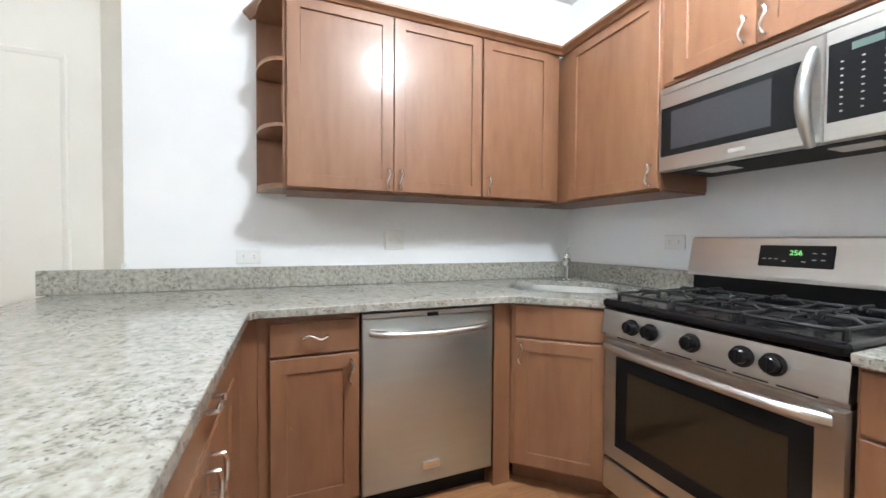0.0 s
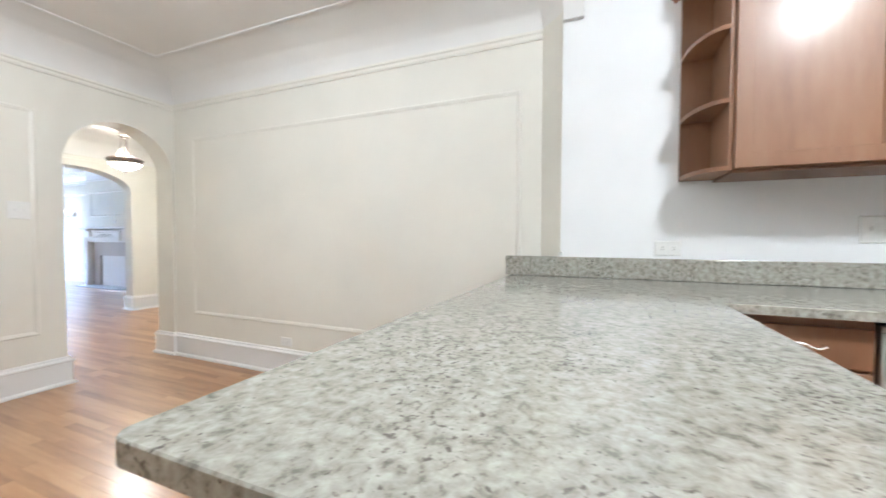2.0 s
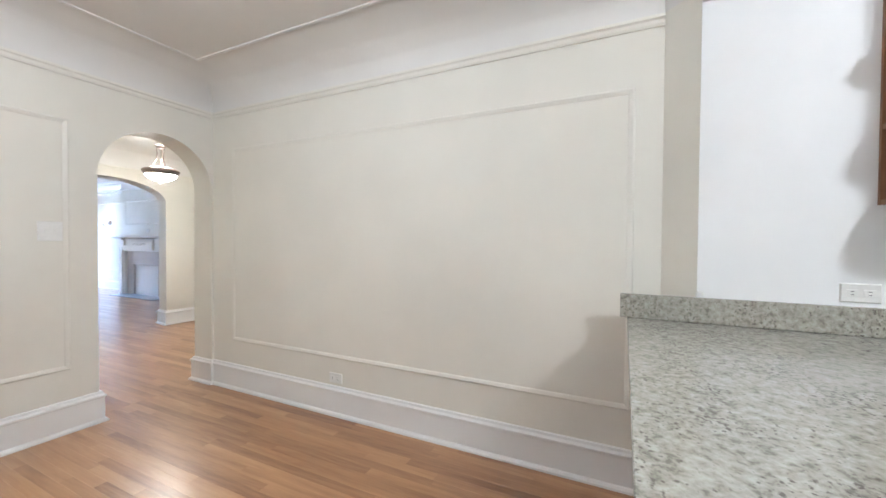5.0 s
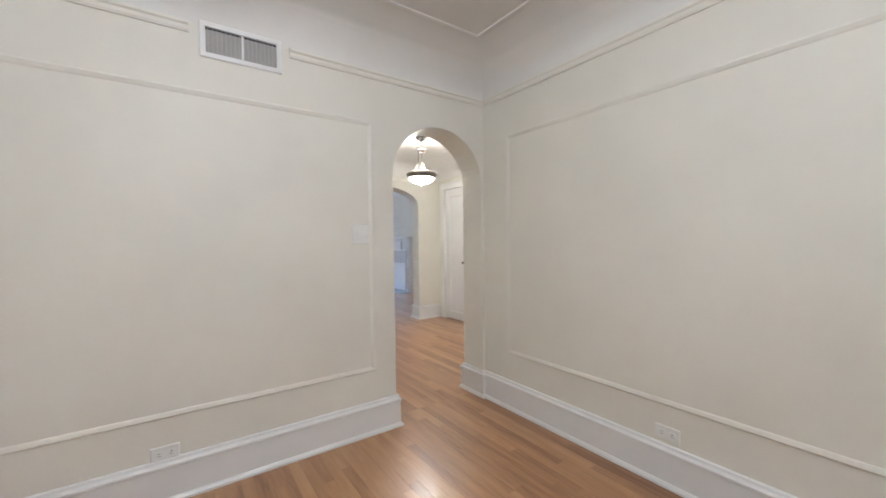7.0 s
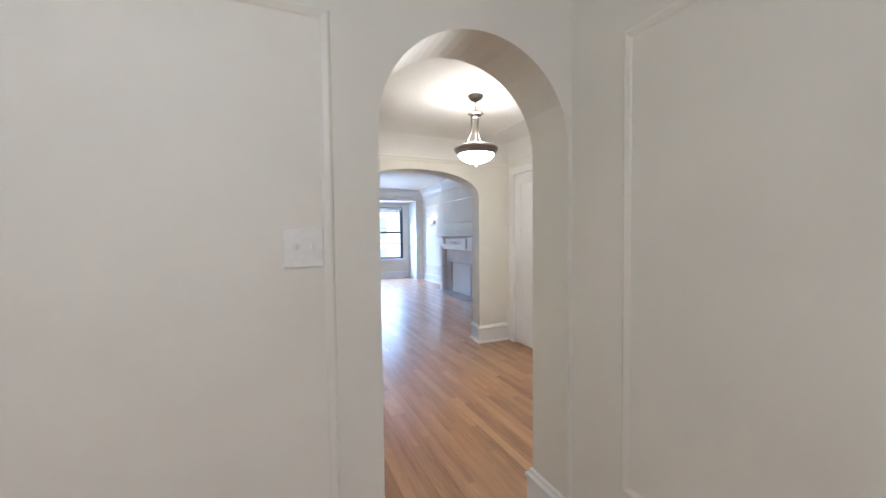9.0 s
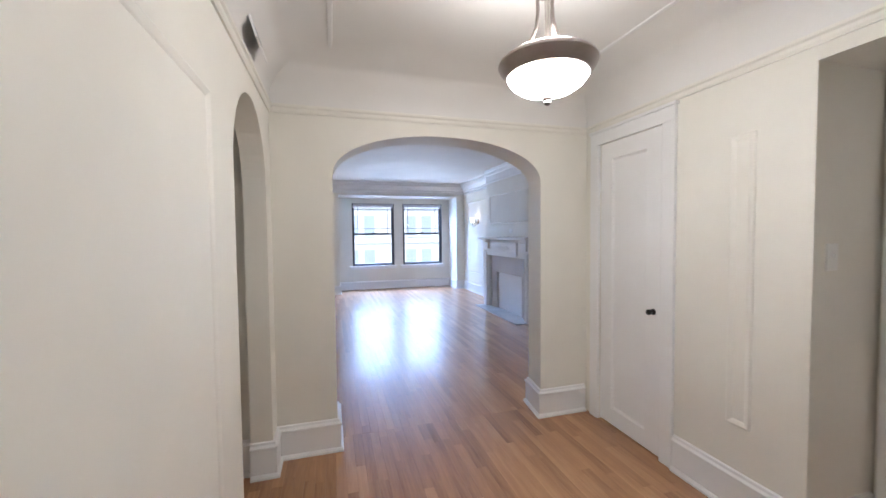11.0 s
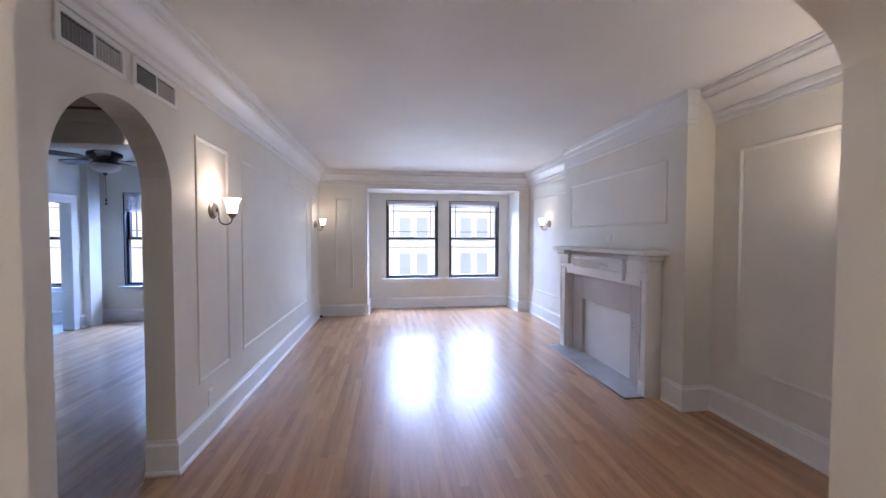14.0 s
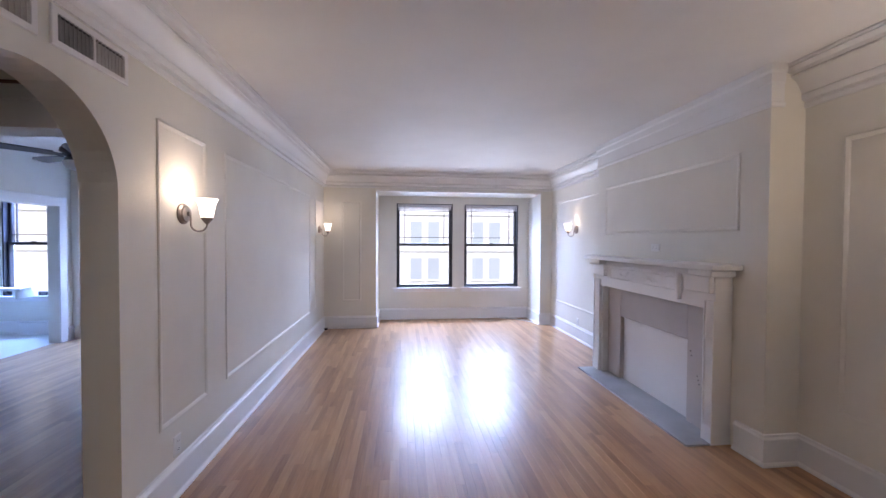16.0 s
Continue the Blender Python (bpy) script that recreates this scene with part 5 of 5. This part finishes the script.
def closet_door():
    root = tagged(new("door_1"), "white painted single-panel closet door, closed", "door", kind="structure")
    y0, y1, z1 = 2.636, 3.194, 2.025
    slab = part("slab", frames(bmesh.new(), (XR + 0.05, y1 - 0.003, 0.012), (0, -1, 0), (0, 0, 1), y1 - y0 - 0.018, z1 - 0.010, [(0, 0), (0, 0.044), (0.002, 0.046), (0.115, 0.046), (0.118, 0.040), (0.128, 0.034), (0.132, 0.033)]), TRIM, root, "white painted slab with one tall recessed panel")
    casing(root, XR, y0, y1, z1 + 0.005, 0.085)
    for hz in (0.31, 1.74):
        part("hinge", tube(bmesh.new(), [(XR - 0.004, y1 + 0.001, hz - 0.05), (XR - 0.004, y1 + 0.001, hz + 0.05)], 0.007, 10), TRIM, slab)
    kn = part("door_knob", lathe(bmesh.new(), [(0.020, 0), (0.019, 0.004), (0.008, 0.007), (0.007, 0.020), (0.012, 0.023), (0.017, 0.029), (0.018, 0.036), (0.015, 0.042), (0.003, 0.044)], (XR + 0.004, 2.702, 0.90), 24, (-1, 0, 0)), BRONZE, slab, "dark bronze round knob", True)
    # the slab stands a finger's width ajar on its hinges
    hinge = Matrix.Translation((XR, y1, 0)) @ Matrix.Rotation(radians(-1.1), 4, "Z") @ Matrix.Translation((-XR, -y1, 0))
    for ob in (slab, kn):
        ob.data.transform(hinge)
    return settle(root, (XR, 2.9, 0))


closet_door()
ed = tagged(new("door_2"), "white painted entry door in a recess", "door", kind="structure")
slab = part("slab", frames(bmesh.new(), (2.955, 1.764, 0.01), (0, -1, 0), (0, 0, 1), 0.692, 1.983, [(0, 0), (0, 0.018), (0.002, 0.02), (0.11, 0.02), (0.115, 0.016), (0.125, 0.01)]), TRIM, ed)
for a, b, za, zb in ((0.952, 1.07, 0, 1.994), (1.766, 1.886, 0, 1.994), (0.952, 1.886, 1.995, 2.077)):
    part("casing", boxm(2.932, 2.958, a, b, za, zb, 0.003), TRIM, ed)
kn = part("door_knob", lathe(bmesh.new(), [(0.03, 0), (0.028, 0.006), (0.011, 0.010), (0.011, 0.028), (0.02, 0.034), (0.027, 0.044), (0.027, 0.052), (0.02, 0.061), (0.003, 0.063)], (2.935, 1.700, 0.885), 24, (-1, 0, 0)), BRASS, slab, "aged brass round knob", True)
part("keyhole_plate", boxm(2.931, 2.936, 1.688, 1.712, 0.93, 0.97, 0.002), BRASS, slab)
lock = part("rim_lock", boxm(2.895, 2.935, 1.665, 1.760, 1.10, 1.175, 0.014), PEWTER, slab, "dark cast metal rim lock")
part("thumb_turn", boxm(2.875, 2.896, 1.69, 1.705, 1.125, 1.152, 0.004), PEWTER, lock)
for k in range(3):
    part("lock_tooth", boxm(2.900, 2.931, 1.761, 1.782, 1.112 + 0.022 * k, 1.122 + 0.022 * k, 0.002), PEWTER, lock)
part("strike_plate", boxm(2.927, 2.932, 1.802, 1.826, 1.075, 1.285, 0.002), NICKEL, ed, "dull metal strike plate")
part("chain_track", boxm(2.925, 2.936, 1.60, 1.748, 1.258, 1.284, 0.004), NICKEL, slab, "nickel door chain track")
settle(ed, (2.95, 1.4, 0))
# small register high on the foyer cove
fv = vent((0.30, 2.74, 2.285), "+x", 0.26, 0.15, 1, "small white metal air register on the foyer cove")
fv.matrix_world = Matrix.Translation((0.305, 2.74, 2.30)) @ pose(0, 0, 0, 0, 0, 90) @ pose(0, 0, 0, -16)

# ---- bedroom and sunroom seen through the arch ----
bd = tagged(new("door_3"), "white cased open doorway to the sunroom", "door frame", kind="structure")
casing(bd, -3.65, 8.35, 9.40, 1.95, 0.11, 1)
settle(bd, (-3.65, 8.9, 0))
pd = tagged(new("door_4"), "cream cased square doorway beyond the arch", "door frame", kind="structure")
part("head_casing", boxm(-1.31, -0.27, 5.378, 5.40, 1.985, 2.105, 0.003), CREAM, pd)
part("cap", boxm(-1.32, -0.27, 5.368, 5.40, 2.105, 2.122, 0.003), CREAM, pd)
part("casing", boxm(-1.31, -1.2, 5.378, 5.40, 0, 1.985, 0.003), CREAM, pd)
settle(pd, (-0.74, 5.40, 0))
# dark strip stands in for the shadow line above the head casing
structure("shadow_line_passage", boxm(-1.699, -0.27, 5.388, 5.40, 2.185, 2.200, 0.003), CABDARK, "thin dark strip drawn as a shadow line over the doorway", "trim")


def fan(x, y, top):
    root = thing("ceiling_fan", "dark bronze five-blade ceiling fan with a glass light bowl", "ceiling fan")
    part("canopy", lathe(bmesh.new(), [(0.07, 0), (0.068, -0.02), (0.03, -0.06), (0.014, -0.065)], (x, y, top), 24), BRONZE, root, smooth=True)
    part("rod", tube(bmesh.new(), [(x, y, top - 0.06), (x, y, top - 0.28)], 0.012, 10), BRONZE, root, smooth=True)
    part("motor", lathe(bmesh.new(), [(0.03, 0), (0.09, -0.012), (0.15, -0.04), (0.155, -0.07), (0.11, -0.10), (0.10, -0.125), (0.13, -0.15), (0.06, -0.16)], (x, y, top - 0.27), 32), BRONZE, root, smooth=True)
    for k in range(5):
        a = 14 + 72 * k
        m = pose(x, y, top - 0.375, 0, 0, a)
        bm = plan(bmesh.new(), [(0.20, -0.05), (0.58, -0.066), (0.635, -0.04), (0.635, 0.04), (0.58, 0.066), (0.20, 0.05)], -0.004, 0.004)
        bm.transform(m @ pose(0, 0, 0, 12))
        bl = part("blade", bm, BRONZE, root)
        bm = prism(bmesh.new(), [(0.10, -0.02, -0.006), (0.24, -0.045, -0.006), (0.24, 0.045, -0.006), (0.10, 0.02, -0.006)], (0, 0, 0.006))
        bm.transform(m @ pose(0, 0, -0.002, 12))
        part("blade_iron", bm, BRONZE, bl)
    part("light_bowl", lathe(bmesh.new(), [(0.135, 0), (0.13, -0.03), (0.10, -0.065), (0.05, -0.085), (0.003, -0.09)], (x, y, top - 0.43), 32), PLASTIC, root, smooth=True)
    part("finial", lathe(bmesh.new(), [(0.02, 0), (0.022, -0.01), (0.008, -0.03), (0.002, -0.032)], (x, y, top - 0.518), 14), BRONZE, root, smooth=True)
    part("pull_chain", tube(bmesh.new(), [(x, y, top - 0.54), (x, y, top - 0.80)], 0.0022, 6), BRONZE, root)
    for z in (0.80, 0.835):
        part("chain_fob", lathe(bmesh.new(), [(0.003, 0), (0.011, -0.012), (0.011, -0.018), (0.003, -0.03)], (x, y, top - z), 12), BRONZE, root, smooth=True)
    settle(root, (x, y, top))


fan(-1.85, 7.47, CH)
sb = thing("sunroom_shelf", "white painted ledge under the sunroom window", "shelf")
part("board", boxm(-5.2, -4.35, 9.62, 9.80, 0.72, 0.76, 0.006), TRIM, sb)
for bx in (-5.1, -4.45):
    part("bracket", boxm(bx - 0.02, bx + 0.02, 9.64, YF, 0.60, 0.72, 0.004), TRIM, sb)
settle(sb, (-4.8, 9.75, 0.72))


# ---- house across the street ----
def far_house():
    y, root = 36.0, thing("apartment_building", "white brick apartment building across the street", "building")
    part("wall", boxm(-34, 40, y, y + 8, -12, 13), FRONT, root)
    part("cornice", boxm(-34.3, 40.3, y - 0.6, y + 8, 13, 14), FRONT, root)
    for k in range(-3, 4):
        z = -1.85 + 3.13 * k
        if -12 < z < 13:
            part("band", boxm(-34, 40, y - 0.12, y, z + 2.42, z + 2.60, 0.03), FRONT, root)
        for j in range(-5, 7):
            for s in (0.0, 1.50):
                x = 1.90 + 5.37 * j + s
                if k in (-1, 0, 1) and -3 <= j <= 3:
                    w = part("window", frames(bmesh.new(), (x, y, z), (1, 0, 0), (0, 0, 1), 0.98, 1.87, [(0, -0.02), (0, 0.03), (0.06, 0.03), (0.06, -0.10)], False), FARFRAME, root)
                    part("pane", boxm(x + 0.06, x + 0.92, y - 0.02, y - 0.012, z + 0.06, z + 1.81), FARGLASS, w)
                    part("meeting_rail", boxm(x + 0.06, x + 0.92, y - 0.045, y - 0.02, z + 0.92, z + 0.97), FARFRAME, w)
                    part("sill", boxm(x - 0.08, x + 1.06, y - 0.15, y, z - 0.12, z - 0.001, 0.02), FRONT, w)
    settle(root, (3, y + 4, -12))


far_house()

# ---- floors: oak strips ----
ground = structure("ground", boxm(-300, 300, 11, 600, -12.3, -12), ASPHALT, "dark street far below the windows", "ground")
structure("subfloor", boxm(XW - 0.1, 4.0, -5.6, 10.8, -0.08, -0.018), SUBFLOOR, "dark boards under the floor strips", "floor")
structure("subfloor_bedroom", boxm(-3.75, XW - 0.1, YP2, 10.1, -0.08, -0.018), SUBFLOOR, "dark boards under the floor strips", "floor")
STRIP, LENS = 0.0575, (0.45, 0.6, 0.75, 0.95, 1.2, 1.5)
rng = random.Random(5)


def strip_mesh(bm, x0, x1, y0, y1):
    b, t = 0.0004, -0.0004
    lo = [bm.verts.new(p) for p in ((x0, y0, t), (x1, y0, t), (x1, y1, t), (x0, y1, t))]
    hi = [bm.verts.new(p) for p in ((x0 + b, y0 + b, 0), (x1 - b, y0 + b, 0), (x1 - b, y1 - b, 0), (x0 + b, y1 - b, 0))]
    bs = [bm.verts.new((v.co.x, v.co.y, -0.018)) for v in lo]
    bm.faces.new(hi)
    for k in range(4):
        j = (k + 1) % 4
        bm.faces.new((lo[k], lo[j], hi[j], hi[k])), bm.faces.new((bs[k], bs[j], lo[j], lo[k]))


shared = {}


def strip(length):
    if length not in shared:
        bm = bmesh.new()
        strip_mesh(bm, 0.00012, STRIP - 0.00012, 0.00012, length - 0.00012)
        me = bpy.data.meshes.new("strip")
        bm.to_mesh(me)
        bm.free()
        me.materials.append(PLANK)
        shared[length] = me
    return shared[length]


def oak_floor(name, x0, x1, y0, y1, near, label):
    """Strips run along y; those in the stretch `near` are parts, the rest one mesh."""
    root = tagged(new(name), label, "floor", kind="structure")
    rest, count = bmesh.new(), 0
    for k in range(int(math.ceil((x1 - x0) / STRIP))):
        a, y = x0 + k * STRIP, y0 - rng.random() * 0.9
        while y < y1:
            n = rng.choice(LENS)
            s, e = max(y, y0), min(y + n, y1)
            inside = near[0] <= a <= near[1] and near[2] <= s and e <= near[3]
            if inside and s == y and e == y + n and count < 290 and a + STRIP <= x1:
                ob = new("plank", strip(n))
                ob.parent, ob.location = root, (a, s, 0)
                count += 1
            elif e - s > 0.01:
                strip_mesh(rest, a + 0.00012, min(a + STRIP, x1) - 0.00012, s + 0.00012, e - 0.00012)
            y += n
    me = bpy.data.meshes.new("planks")
    rest.to_mesh(me)
    rest.free()
    me.materials.append(PLANKS)
    tagged(new("floor_strips", me), "honey oak floor strips continuing the floor", "floor strips", kind="stuff")


oak_floor("floor_dining", XW, XK + 0.14, YS, 0.675, (-1.4, 1.0, -2.6, 0.7), "glossy honey oak strip floor of the dining room")
oak_floor("floor_foyer", -1.0, 2.96, 0.675, 3.5, (0.3, 2.6, 0.6, 3.6), "glossy honey oak strip floor of the foyer")
oak_floor("floor_living", -0.30, RX, 3.5, YB, (0.2, 3.2, 3.6, 7.8), "glossy honey oak strip floor of the living room")
oak_floor("floor_bedroom", -3.72, -0.30, YP2, YF, (-3.6, -1.2, 5.6, 9.5), "glossy honey oak strip floor of the bedroom")
structure("floor_sunroom", boxm(-5.8, -3.72, 6.1, YF, -0.05, -0.002), TILE, "pale grey tiled sunroom floor", "floor")
